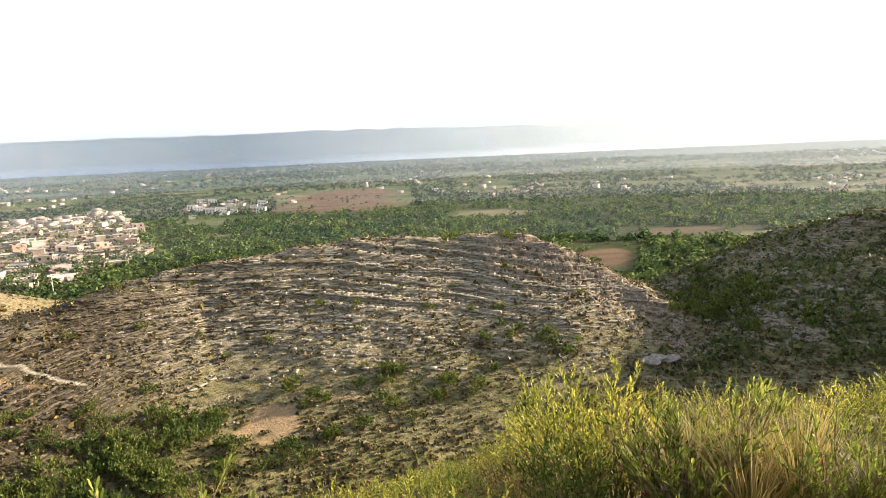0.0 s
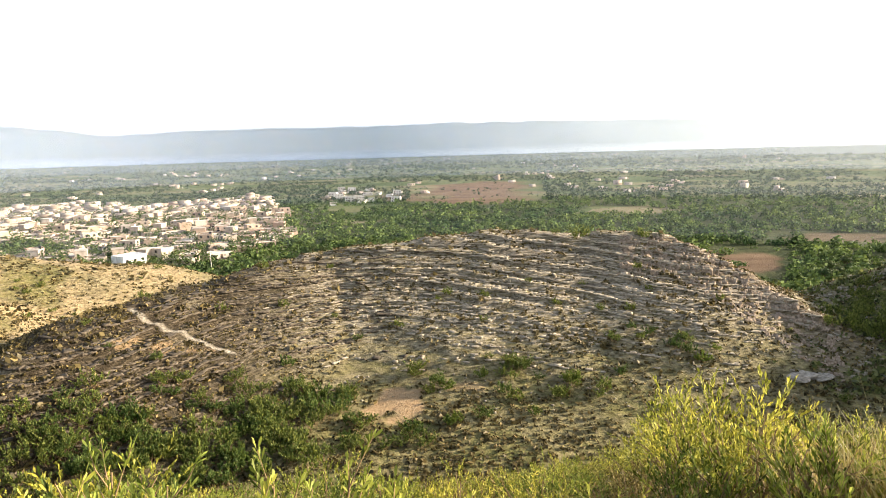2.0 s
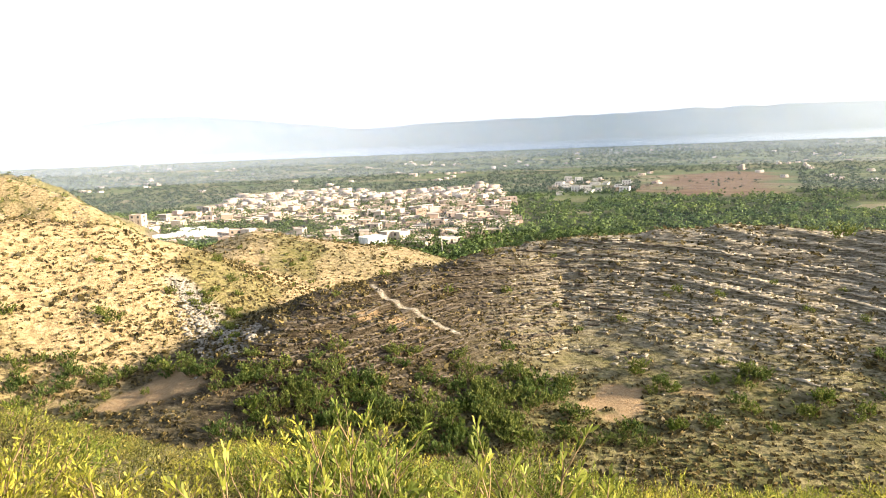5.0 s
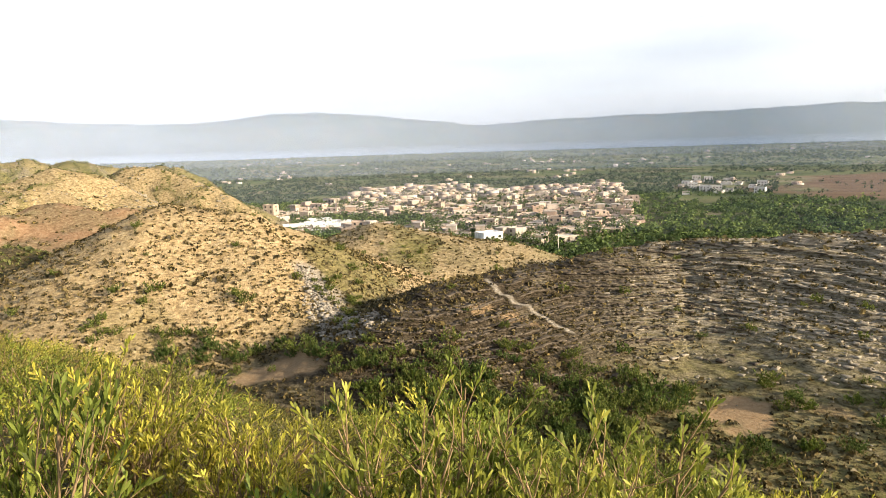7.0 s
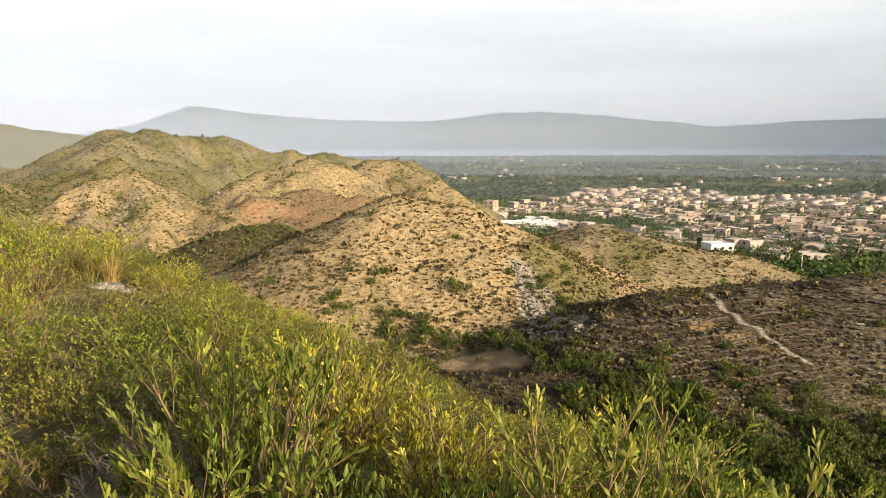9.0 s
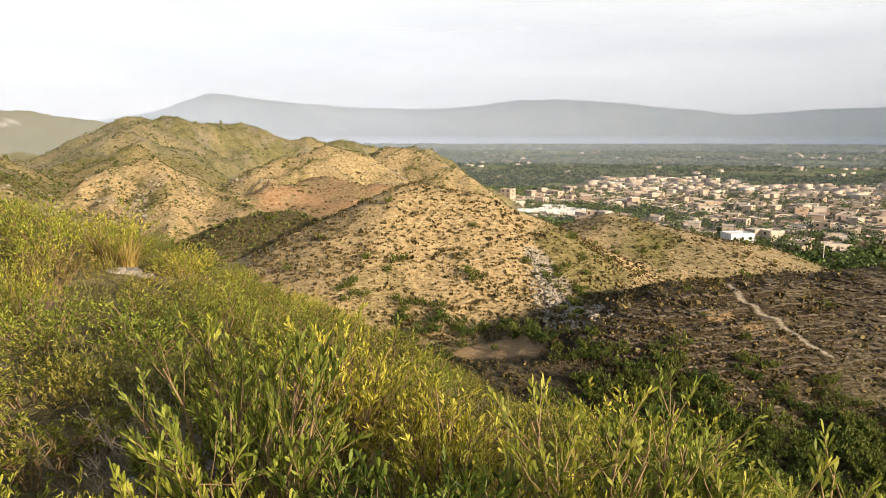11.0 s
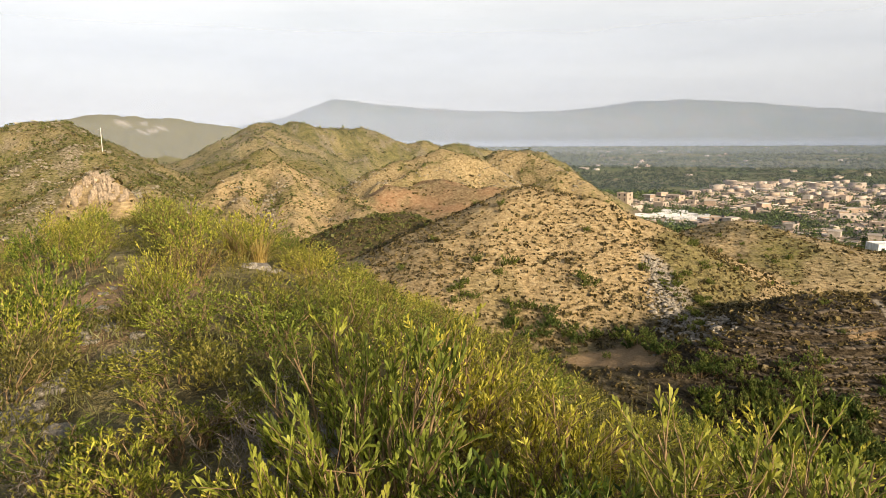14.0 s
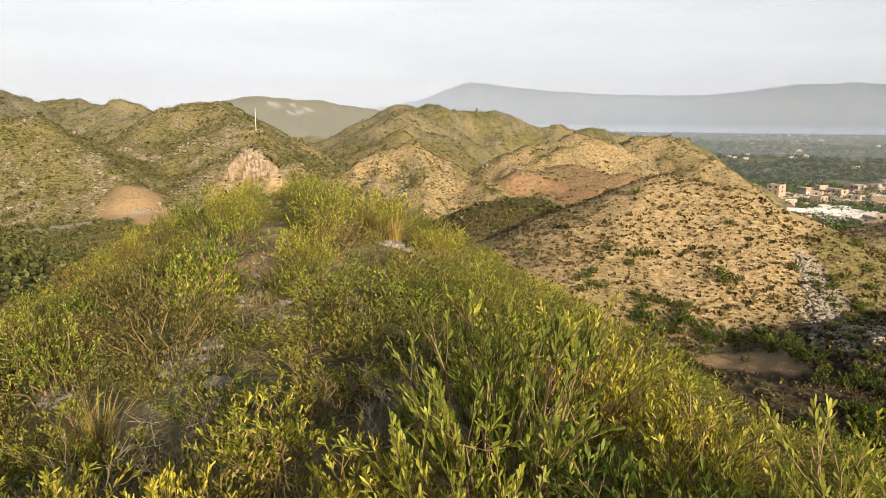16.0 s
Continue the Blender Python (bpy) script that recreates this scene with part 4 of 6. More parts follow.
BOX_F = np.array([(0, 2, 3, 1), (4, 5, 7, 6), (0, 1, 5, 4), (2, 6, 7, 3), (0, 4, 6, 2), (1, 3, 7, 5)])


def box_cloud(name, blocks, mat):
    """Many boxes as one mesh: rows of (x0, x1, y0, y1, z0, z1, place x, y, z, turn)."""
    b = np.array(blocks)
    X, Y, Z = (np.stack([b[:, i + ((k >> s) & 1)] for k in range(8)], 1) for i, s in ((0, 0), (2, 1), (4, 2)))
    c, s = np.cos(b[:, 9])[:, None], np.sin(b[:, 9])[:, None]
    V = np.stack([b[:, 6, None] + X * c - Y * s, b[:, 7, None] + X * s + Y * c, b[:, 8, None] + Z], -1).reshape(-1, 3)
    return np_mesh(name, V, (np.arange(len(b))[:, None, None] * 8 + BOX_F).reshape(-1, 4), mat)


def house_cloud(name, sites, label, seed, scale=1.0):
    """Far houses, too many and small to tell apart, as one mesh with their windows as another."""
    rng = np.random.RandomState(seed)
    walls, panes = [], []
    zs = ground_at([q[:2] for q in sites])
    for x, y, r in sites:
        w, d, h = scale * rng.uniform(8, 14), scale * rng.uniform(7.0, 9.5), rng.choice((2.4, 2.7, 5.2), p=(0.52, 0.4, 0.08))
        at_ = (x, y, zs[x, y], radians(24 + rng.normal() * 20 + 90 * rng.randint(0, 2)))
        walls.append((-w / 2, w / 2, -d / 2, d / 2, -2, h, *at_))
        walls.append((-w / 2, w / 2, -d / 2, -d / 2 + 0.35, h, h + 0.5, *at_))
        if rng.rand() < 0.18:
            walls.append((-w / 2 + 0.4, -w / 2 + w * 0.45, -d / 2 + 0.6, d / 2 - 0.3, h, h + 2.6, *at_))
        if rng.rand() < 0.6:
            walls.append((-w / 2, w / 2, -d / 2 - 4, -d / 2 - 3.75, -2, 1.9, *at_))
        for i in range(3):
            cx = (i + 0.5) * w / 3 - w / 2
            panes.append((cx - 0.5, cx + 0.5, -d / 2 - 0.05, -d / 2 + 0.1, 0.9, 2.1, *at_))
            panes.append((w / 2 - 0.1, w / 2 + 0.05, -0.5, 0.5, 0.9, 2.1, *at_))
    ob = tagged(new(name, box_cloud(name, walls, FARWALL)), label, "houses", kind="stuff")
    part("window", box_cloud("window", panes, DARK_GLASS), ob)
    return ob


def far_wall_material():
    m = Mat("far_house_wall", 0.9, 0.2)
    c = m.ramp(m.island(), (0.0, (0.35, 0.28, 0.22)), (0.3, (0.57, 0.48, 0.40)), (0.55, (0.44, 0.33, 0.265)), (0.8, (0.66, 0.60, 0.54)), (1.0, (0.38, 0.31, 0.26)))
    return m.color(m.mix(m.ramp(m.noise(0.4, 5), (0.45, 0.0), (0.75, 0.5)), c, (0.24, 0.2, 0.16))).m


FARWALL = far_wall_material()
house_cloud("village_houses", FAR_SITES, "dense far rows of flat-roofed cream houses", 5)

# the white hall at the village's edge, the white compound and the hamlet beyond
hall = build_house("hall", 11.5, 8.5, 6.0, 2, "plain white two-storey hall at the village edge", WHITEWASH, WHITEWASH, group="white buildings", parapet=0.4)
hall.matrix_basis = pose(hall_x, hall_y, float(height(np.array([hall_x]), np.array([hall_y]))[0]), 0, 0, 72)
compound = build_house("house", 16, 8, 3.4, 1, "long low white house among dark trees", WHITEWASH, WHITEWASH, yard=7.0, group="white buildings")
for i, (a, r, turn) in enumerate(((53.3, 398, 45), (54.6, 412, 58), (52.2, 415, 40), (53.9, 430, 50), (56.0, 405, 60))):
    cx, cy = polar(a, r)
    m = pose(cx, cy, float(height(np.array([cx]), np.array([cy]))[0]), 0, 0, turn)
    if i:
        copy_thing(compound, m)
    else:
        compound.matrix_basis = m
h_rng = np.random.RandomState(4)
PALEWALL = plaster_material("pale_wall", (0.62, 0.58, 0.52), (0.72, 0.70, 0.66), (0.5, 0.45, 0.39))
block = build_house("house", 11, 7, 6.2, 2, "white two-storey hamlet house with flat roof", PALEWALL, ROOF, tank=True, group="hamlet houses")
shed = build_house("house", 8, 5.5, 3.1, 1, "low whitish hamlet house with a yard", PALEWALL, ROOF, yard=6, group="hamlet houses")
for i in range(24):
    a, r = h_rng.uniform(15.0, 22.0), h_rng.uniform(590, 780)
    cx, cy = polar(a, r)
    m = pose(cx, cy, float(height(np.array([cx]), np.array([cy]))[0]), 0, 0, 15 + h_rng.normal() * 12) @ Matrix.Diagonal((0.8, 0.8, 0.8, 1))
    src = block if i % 3 == 0 else shed
    if i in (0, 1):
        src.matrix_basis = m
    else:
        copy_thing(src, m).matrix_basis = m
farm_sites = []
for i in range(420):
    a, r = h_rng.uniform(-36, 62), math.exp(h_rng.uniform(math.log(650), math.log(3000)))
    if fbm(np.array([a * 10.0]), np.array([r * 0.3]), 60, 2, 8)[0] > 0.0 and not (24 < a < 60 and r < 860):
        farm_sites.append((*polar(a, r), r))
house_cloud("farm_houses", farm_sites, "scattered pale farmhouses far out on the plain", 9, 0.65)


# ---- trees of the plain ----
def build_tree(seed, tall, radius, mat, label):
    rng = np.random.RandomState(seed)
    ob = tagged(new("tree"), label, "tree", "trees on the plain")
    k = 5
    t = np.linspace(0, 1, k)
    trunk = np.stack([0.15 * np.sin(t * 3 + seed), 0.12 * np.sin(t * 4), tall * 0.6 * t], 1)[None]
    n = 7
    ang = rng.uniform(0, 6.283, n)
    o = np.stack([0 * ang, 0 * ang, tall * rng.uniform(0.28, 0.55, n)], 1)
    tip = o + np.stack([np.cos(ang) * radius * 0.7, np.sin(ang) * radius * 0.7, tall * rng.uniform(0.15, 0.35, n)], 1)
    limb = o[:, None] * (1 - t)[None, :, None] + tip[:, None] * t[None, :, None]
    limb[:, 2:4] += rng.normal(size=(n, 2, 3)) * 0.15
    V, F = join(tubes(trunk, 0.045 * tall * np.array([[1.2, 1.0, 0.8, 0.6, 0.3]]), 6), tubes(limb, 0.015 * tall * np.linspace(1.2, 0.4, k)[None] * np.ones((n, 1)), 5))
    V[:, 2] -= 0.2
    part("trunk", np_mesh("trunk", V, F, BARK, True), ob)
    C = crown_points(rng, 11, 60, radius, tall * 0.42)
    P = C + np.array([0, 0, tall * 0.5])
    V, F = skin_quads(P, unit(C * np.array([1, 1, 1.6])), rng.uniform(0.35, 0.75, len(P)), rng, 0.6, 0.6)
    part("crown", np_mesh("crown", V, F, mat), ob)
    return ob


LEAF_LIGHT = leaf_material("light_tree_leaf", (0.06, 0.10, 0.02), (0.11, 0.16, 0.03), (0.2, 0.24, 0.06), 0.35)
TREES = [build_tree(1, 6.0, 2.8, LEAF_TREE, "broad dark green tree on the plain"), build_tree(2, 4.6, 2.4, LEAF_LIGHT, "low light green tree by the fields"),
         build_tree(3, 7.2, 3.0, LEAF_TREE, "tall dark green tree with lumpy crown")]
t_rng = np.random.RandomState(12)
tree_places = []
for a, r, k in ((17.0, 232, 1), (16.3, 236, 1), (15.7, 234, 1), (10.6, 240, 0), (13.4, 238, 1)):
    tree_places.append((*polar(a, r), k, 1.15))
x, y = scatter(t_rng, 900, -30, 27, 205, 330)
own_plain = terrain(x, y)[1]["plain"]
wood = fbm(x, y, 40, 3, 71)
for i in range(len(x)):
    a, r = math.degrees(math.atan2(-x[i], y[i])), math.hypot(x[i], y[i])
    field = -17.5 < a < -10.5 and 240 < r < 335 or -27 < a < -15 and 355 < r < 400
    if own_plain[i] > 0.5 and wood[i] > -0.1 and not field and len(tree_places) < 190:
        tree_places.append((x[i], y[i], t_rng.randint(3), t_rng.uniform(0.65, 1.15)))
tree_z = ground_at([q[:2] for q in tree_places])
for i, (x, y, k, s) in enumerate(tree_places):
    m = pose(x, y, tree_z[x, y], 0, 0, t_rng.uniform(0, 360)) @ Matrix.Diagonal((s, s, s * t_rng.uniform(0.85, 1.1), 1))
    first = [q[2] for q in tree_places].index(k) == i
    if first:
        TREES[k].matrix_basis = m
    else:
        c = copy_thing(TREES[k], m)
        c.matrix_basis = m


def far_trees(name, n, a0, a1, r0, r1, per, leaf, lo, hi, mat, label, seed, gap, lift=0.15, town=False):
    rng = np.random.RandomState(seed)
    x, y = log_scatter(rng, n, a0, a1, r0, r1)
    r, az = np.hypot(x, y), np.degrees(np.arctan2(-x, y))
    own = terrain(x, y)[1]
    hedge = np.abs(np.sin(x * 0.021 + 0.4 * fbm(x, y, 160, 2, 3) * 4) * np.sin(y * 0.013 + 0.7))
    d = fbm(x, y, 110, 3, 72) + 0.35 * fbm(x, y, 30, 2, 73)
    ok = (own["plain"] > 0.5) & ((d > gap) | (hedge < 0.10))
    lo_v, hi_v = np.interp(az, VILLAGE_AZ, VILLAGE_NEAR), np.interp(az, VILLAGE_AZ, VILLAGE_FAR)
    inside = (az > 26) & (az < 58.2) & (r > lo_v) & (r < hi_v)
    grove = (az > 43) & (az < 56) & (r > 395 + (az - 43) * 2) & (r < 440 + (az - 43) * 2)
    ok = (inside & ((rng.rand(n) < 0.6) | grove)) if town else ok & (~inside | grove)
    brown = ((az > 3) & (az < 15) & (r > 560) & (r < 900)) | ((az > -17) & (az < -11) & (r > 240) & (r < 335)) | ((az > -27) & (az < -15) & (r > 350) & (r < 395))
    ok &= ~brown | (rng.rand(n) < 0.06)
    x, y, r = x[ok], y[ok], r[ok]
    rad = rng.uniform(lo, hi, len(x)) * (0.8 + 0.4 * rng.rand(len(x)))
    p = unit(rng.normal(size=(len(x), per, 3))) * rng.uniform(0.5, 1.0, (len(x), per, 1)) + 0.35 * rng.normal(size=(len(x), per, 3)) * 0.5
    p[..., 2] = np.abs(p[..., 2]) * 1.1
    P = np.stack([x, y, height(x, y) + rad * lift], 1)[:, None] + p * rad[:, None, None]
    V, F = skin_quads(P.reshape(-1, 3), unit(p.reshape(-1, 3)), np.repeat(rad * leaf, per), rng)
    return tagged(new(name, np_mesh(name, V, F, mat)), label, "trees", kind="stuff")


def wood_leaf_material():
    m = Mat("wood_leaf", 0.7, 0.15)
    c = m.ramp(m.island(), (0.0, (0.035, 0.058, 0.022)), (0.5, (0.09, 0.132, 0.05)), (1.0, (0.18, 0.235, 0.09)))
    big = m.ramp(m.noise(0.018, 3), (0.35, (0.7, 0.8, 0.8)), (0.65, (1.4, 1.3, 0.95)))
    c = m.mix(1.0, c, big, "MULTIPLY")
    c = m.mix(1.0, c, m.ramp(m.noise(0.16, 2), (0.36, (0.5, 0.56, 0.56)), (0.5, (0.95, 0.97, 0.95)), (0.64, (1.45, 1.45, 1.3))), "MULTIPLY")
    m.color(c)
    return m.leafy(c, 0.25).m


WOOD = wood_leaf_material()
HEDGE = leaf_material("hedge_leaf", (0.018, 0.032, 0.014), (0.045, 0.07, 0.028), (0.10, 0.135, 0.055), 0.25)
far_trees("woodland", 10500, -36, 62, 205, 600, 32, 0.55, 1.2, 3.4, WOOD, "dense green scrub woodland on the near plain", 31, -0.5)
far_trees("hedgerow_trees", 14000, -38, 66, 580, 1300, 13, 0.6, 1.4, 3.2, HEDGE, "dark hedgerow trees between distant fields", 32, -0.2)
far_trees("distant_trees", 17000, -40, 72, 1300, 3270, 7, 0.95, 2.0, 4.6, HEDGE, "far dark tree belts towards the lake", 33, -0.12)


far_trees("village_trees", 4200, 26, 58.3, 300, 800, 24, 0.45, 1.4, 3.0, LEAF_TREE, "dark green trees between the village houses", 34, 0.0, 0.8, True)


# ---- scrub, stones and bushes on the hills ----
s_rng = np.random.RandomState(40)
x, y = log_scatter(s_rng, 125000, -46, 124, 48, 470)
own = terrain(x, y)[1]
lump = fbm(x, y, 9, 3, 81)
keep = {"strata": 0.75, "gold": 1.3, "knoll": 0.9, "floor": 0.6, "east": 0.8, "east_spur": 0.8, "mound": 0.9, "cone": 0.6, "cone_rib": 0.6, "cone_spur": 0.6, "cone_arm": 0.6, "red_hill": 0.5, "hump": 0.5,
        "west_rib": 0.7, "west_a": 0.7, "west_c": 0.7, "west_near": 0.7, "west_floor": 0.6, "home": 0.7, "peak_rib": 0.6, "peak": 0.6, "west_b": 0.6, "apron": 0.7, "bluff": 0.4, "red_pad": 0.45, "knob": 0.2}
prob = sum(own[k] * v for k, v in keep.items()) + own["strata"] * 0.6 * smooth(28, 40, np.degrees(np.arctan2(-x, y)))
ok = s_rng.rand(len(x)) < prob * np.clip(0.75 + lump, 0.1, 1.3)
ok &= blot(x, y, 17.0, -22.2, 3.2, 5.0, 0, 5) + blot(x, y, 58.7, -18.9, 5.0, 4.5, 0, 6) + blot(x, y, 111.2, -6.5, 9.0, 16.0, 0, 8) + trace(x, y, ((39.0, -12.0), (36.9, -13.6), (33.3, -15.7), (31.4, -16.6)), 0.6) < 0.4
x, y = x[ok], y[ok]
r = np.hypot(x, y)
rad = s_rng.uniform(0.2, 0.5, len(x)) * (0.8 + 0.4 * smooth(60, 250, r)) * np.where(s_rng.rand(len(x)) < 0.06, 1.9, 1.0)
V, F = clump_field(s_rng, x, y, rad, rad * 0.85, 5, rad * 1.3)
tagged(new("hill_scrub", np_mesh("hill_scrub", V, F, LEAF_SCRUB)), "low dry tufts of scrub dotting the slopes", "scrub", kind="stuff")


# green scrub and dark bushes over the western hills and their valley
x, y = log_scatter(s_rng, 100000, 58, 128, 60, 520)
own = terrain(x, y)[1]
valley = (own["home"] * smooth(38, 60, np.hypot(x, y)) + own["back"] + own["plain"]) * smooth(92, 98, np.degrees(np.arctan2(-x, y)))
west_w = (own["peak"] + own["peak_rib"]) * 1.0 + (own["west_a"] + own["west_b"] + own["west_c"] + own["west_near"] + own["west_rib"]) * 1.0 + own["west_floor"] * 0.9 + own["mound"] * 0.7 + (own["cone"] + own["cone_rib"] + own["cone_spur"] + own["cone_arm"]) * 0.45 + (own["red_hill"] + own["hump"]) * 0.45
west_w = west_w * (0.3 + 0.9 * smooth(-0.25, 0.3, fbm(x, y, 12, 3, 85))) + own["gully"] * 0.6 + valley * (0.35 + 0.8 * smooth(-0.2, 0.3, fbm(x, y, 8, 3, 86)))
ok = (s_rng.rand(len(x)) < west_w * 0.75) & (blot(x, y, 111.2, -6.5, 9.0, 16.0, 0, 8) < 0.4)
x, y = x[ok], y[ok]
rad = s_rng.uniform(0.25, 0.75, len(x)) * np.where(s_rng.rand(len(x)) < 0.1, 1.9, 1.0) * (0.8 + 0.4 * smooth(150, 400, np.hypot(x, y)))
tagged(new("green_scrub", np_mesh("green_scrub", *clump_field(s_rng, x, y, rad, rad * 0.9, 7, rad * 1.0), LEAF_HILL)), "olive-green scrub dotting the western hills", "scrub", kind="stuff")


x, y = log_scatter(s_rng, 10000, -47, -15, 82, 165)
own = terrain(x, y)[1]
ok = s_rng.rand(len(x)) < (own["east"] + own["east_spur"] + own["plain"] * 0.5) * (0.25 + 0.75 * smooth(-0.3, 0.2, fbm(x, y, 6, 3, 87)))
x, y = x[ok], y[ok]
rad = s_rng.uniform(0.25, 0.7, len(x)) * np.where(s_rng.rand(len(x)) < 0.12, 1.8, 1.0)
tagged(new("dark_scrub", np_mesh("dark_scrub", *clump_field(s_rng, x, y, rad, rad * 0.9, 8, rad * 0.9), LEAF_HILL)), "dense dark green scrub on the shaded slope", "scrub", kind="stuff")


def stone_field(name, n, where, lo, hi, mat, label, seed):
    """Loose angular stones as one mesh."""
    rng = np.random.RandomState(seed)
    x, y, z = where(rng, n)
    n = len(x)
    s = rng.uniform(lo, hi, n) * np.where(rng.rand(n) < 0.08, 1.9, 1.0)
    corner = np.array([(a, b, c) for c in (-1, 1) for b in (-1, 1) for a in (-1, 1)], float)
    P = corner[None] * rng.uniform(0.65, 1.1, (n, 8, 3)) * s[:, None, None] * np.array([1.0, 0.7, 0.45])
    a = rng.uniform(0, 6.283, n)
    ca, sa = np.cos(a)[:, None], np.sin(a)[:, None]
    P = np.stack([P[..., 0] * ca - P[..., 1] * sa, P[..., 0] * sa + P[..., 1] * ca, P[..., 2]], -1) + np.stack([x, y, z + s * 0.2], 1)[:, None]
    f = np.array([(0, 2, 3, 1), (4, 5, 7, 6), (0, 1, 5, 4), (2, 6, 7, 3), (0, 4, 6, 2), (1, 3, 7, 5)])
    F = (np.arange(n)[:, None, None] * 8 + f[None]).reshape(-1, 4)
    return tagged(new(name, np_mesh(name, P.reshape(-1, 3), F, mat)), label, "stones", kind="stuff")


def on_ledges(rng, n):
    x, y = log_scatter(rng, n * 6, -46, 56, 60, 150)
    z, own = terrain(x, y)
    ok = (rng.rand(len(x)) < own["riser"] * 0.55 + own["ledge"] * 0.04) & (np.degrees(np.arctan2(-x, y)) < 20 + rng.normal(size=len(x)) * 6)
    return x[ok][:n], y[ok][:n], z[ok][:n]


def on_scree(rng, n):
    (ax, ay, _), (bx, by, _) = sight(55.6, -10.1), sight(50.6, -15.9)
    t = rng.uniform(0, 1, n)
    w = 0.6 + 1.3 * t
    x, y = ax + (bx - ax) * t + rng.normal(size=n) * w, ay + (by - ay) * t + rng.normal(size=n) * w
    return x, y, height(x, y)


def on_west(rng, n):
    x, y = log_scatter(rng, n * 7, 60, 126, 110, 440)
    z, own = terrain(x, y)
    spk = fbm(x, y, 5, 4, 51)
    own_w = own["west_a"] + own["west_b"] + own["west_c"] + own["west_rib"] + own["cone"] + own["cone_rib"] + own["cone_spur"] + own["cone_arm"] + own["peak"] * 0.6 + own["west_near"] + own["red_hill"] * 0.5 + own["hump"] * 0.5
    streak = np.abs(fbm(x, y, 26, 3, 88))
    ok = (own_w > 0.4) & ((streak < 0.035 + 0.04 * spk) | (spk > 0.36))
    return x[ok][:n], y[ok][:n], z[ok][:n]


def slab_shapes(seed, count=6):
    """Unit slabs of bedded rock: long, broken along the front, with a lip."""
    rng = np.random.RandomState(seed)
    out = []
    for _ in range(count):
        k = 5
        xs = np.linspace(-0.5, 0.5, k) + np.append(np.append(0, rng.uniform(-0.05, 0.05, k - 2)), 0)
        front, top, lip = rng.uniform(0.3, 0.5, k), rng.uniform(0.3, 0.5, k), rng.uniform(0.0, 0.14, k)
        rows = [np.stack([xs, np.full(k, 0.5), top * 0.9], 1), np.stack([xs, -front, top], 1), np.stack([xs, -front + lip, np.full(k, -0.5)], 1), np.stack([xs, np.full(k, 0.5), np.full(k, -0.5)], 1)]
        V = np.vstack(rows)
        F = [(j * k + i, ((j + 1) % 4) * k + i, ((j + 1) % 4) * k + i + 1, j * k + i + 1) for j in range(4) for i in range(k - 1)]
        F += [(0, 3 * k, 2 * k, k), (k - 1, 2 * k - 1, 3 * k - 1, 4 * k - 1)]
        out.append((V, np.array(F)))
    return out


def rock_pieces(name, label, piece, rows, shapes, mat, most=280):
    """A rock outcrop of many slabs: rows of (x, y, z, turn, tilt, length, depth, height), the largest as pieces of their own."""
    ob = tagged(new(name), label, "rock outcrop", "rock outcrops")
    meshes = [np_mesh(piece, V, F, mat) for V, F in shapes]
    rows = sorted(rows, key=lambda q: -q[5] * q[7] / math.hypot(q[0], q[1]))
    rest = []
    for i, (x, y, z, turn, tilt, w, d, h) in enumerate(rows):
        m = pose(x, y, z, tilt, 0, turn) @ Matrix.Diagonal((w, d, h, 1))
        if i < most:
            part(piece, meshes[i % len(meshes)], ob).matrix_basis = m
        else:
            V, F = shapes[i % len(shapes)]
            mm = np.array(m)
            rest.append((V @ mm[:3, :3].T + mm[:3, 3], F))
    if rest:
        tagged(part("ledge_rubble", np_mesh("ledge_rubble", *join(*rest), mat), ob), "smaller broken ledges of the same rock", "", kind="stuff")
    return ob


def bedded_ledges(seed, a0, a1, near, far, owners, levels, cover):
    """Rows of slabs along the beds, where a sight line from the hilltop first meets each bed."""
    rng = np.random.RandomState(seed)
    az, r = np.arange(a0, a1, 0.42), np.arange(near, far, 0.15)
    A, R = np.meshgrid(np.radians(az), r, indexing="ij")
    X, Y = -np.sin(A) * R, np.cos(A) * R
    Z, own = terrain(X, Y)
    bed, hold = own["bed"], sum(own[n] for n in owners)
    rows = []
    for lev in levels:
        over = bed >= lev
        idx = over.argmax(1)
        good = over.any(1) & (idx > 0)
        i = np.arange(len(az))
        px, py, pz, ph = X[i, idx], Y[i, idx], Z[i, idx], hold[i, idx]
        rough = fbm(px + lev * 37.0, py + lev * 11.0, 9, 3, 83)
        for j in range(len(az) - 1):
            if not (good[j] and good[j + 1]) or ph[j] < 0.5 or math.hypot(px[j + 1] - px[j], py[j + 1] - py[j]) > 2.6:
                continue
            if rough[j] + rng.normal() * 0.22 < cover(az[j], pz[j]):
                continue
            dx, dy = px[j] - px[j + 1], py[j] - py[j + 1]
            ln = math.hypot(dx, dy) * rng.uniform(1.0, 1.7)
            h = rng.uniform(0.12, 0.34)
            rows.append((0.5 * (px[j] + px[j + 1]), 0.5 * (py[j] + py[j + 1]), pz[j] - 0.12 * h + rng.normal() * 0.06, math.degrees(math.atan2(dy, dx)) + rng.normal() * 7,
                         rng.normal() * 5, ln, rng.uniform(0.6, 1.1), h))
    return rows


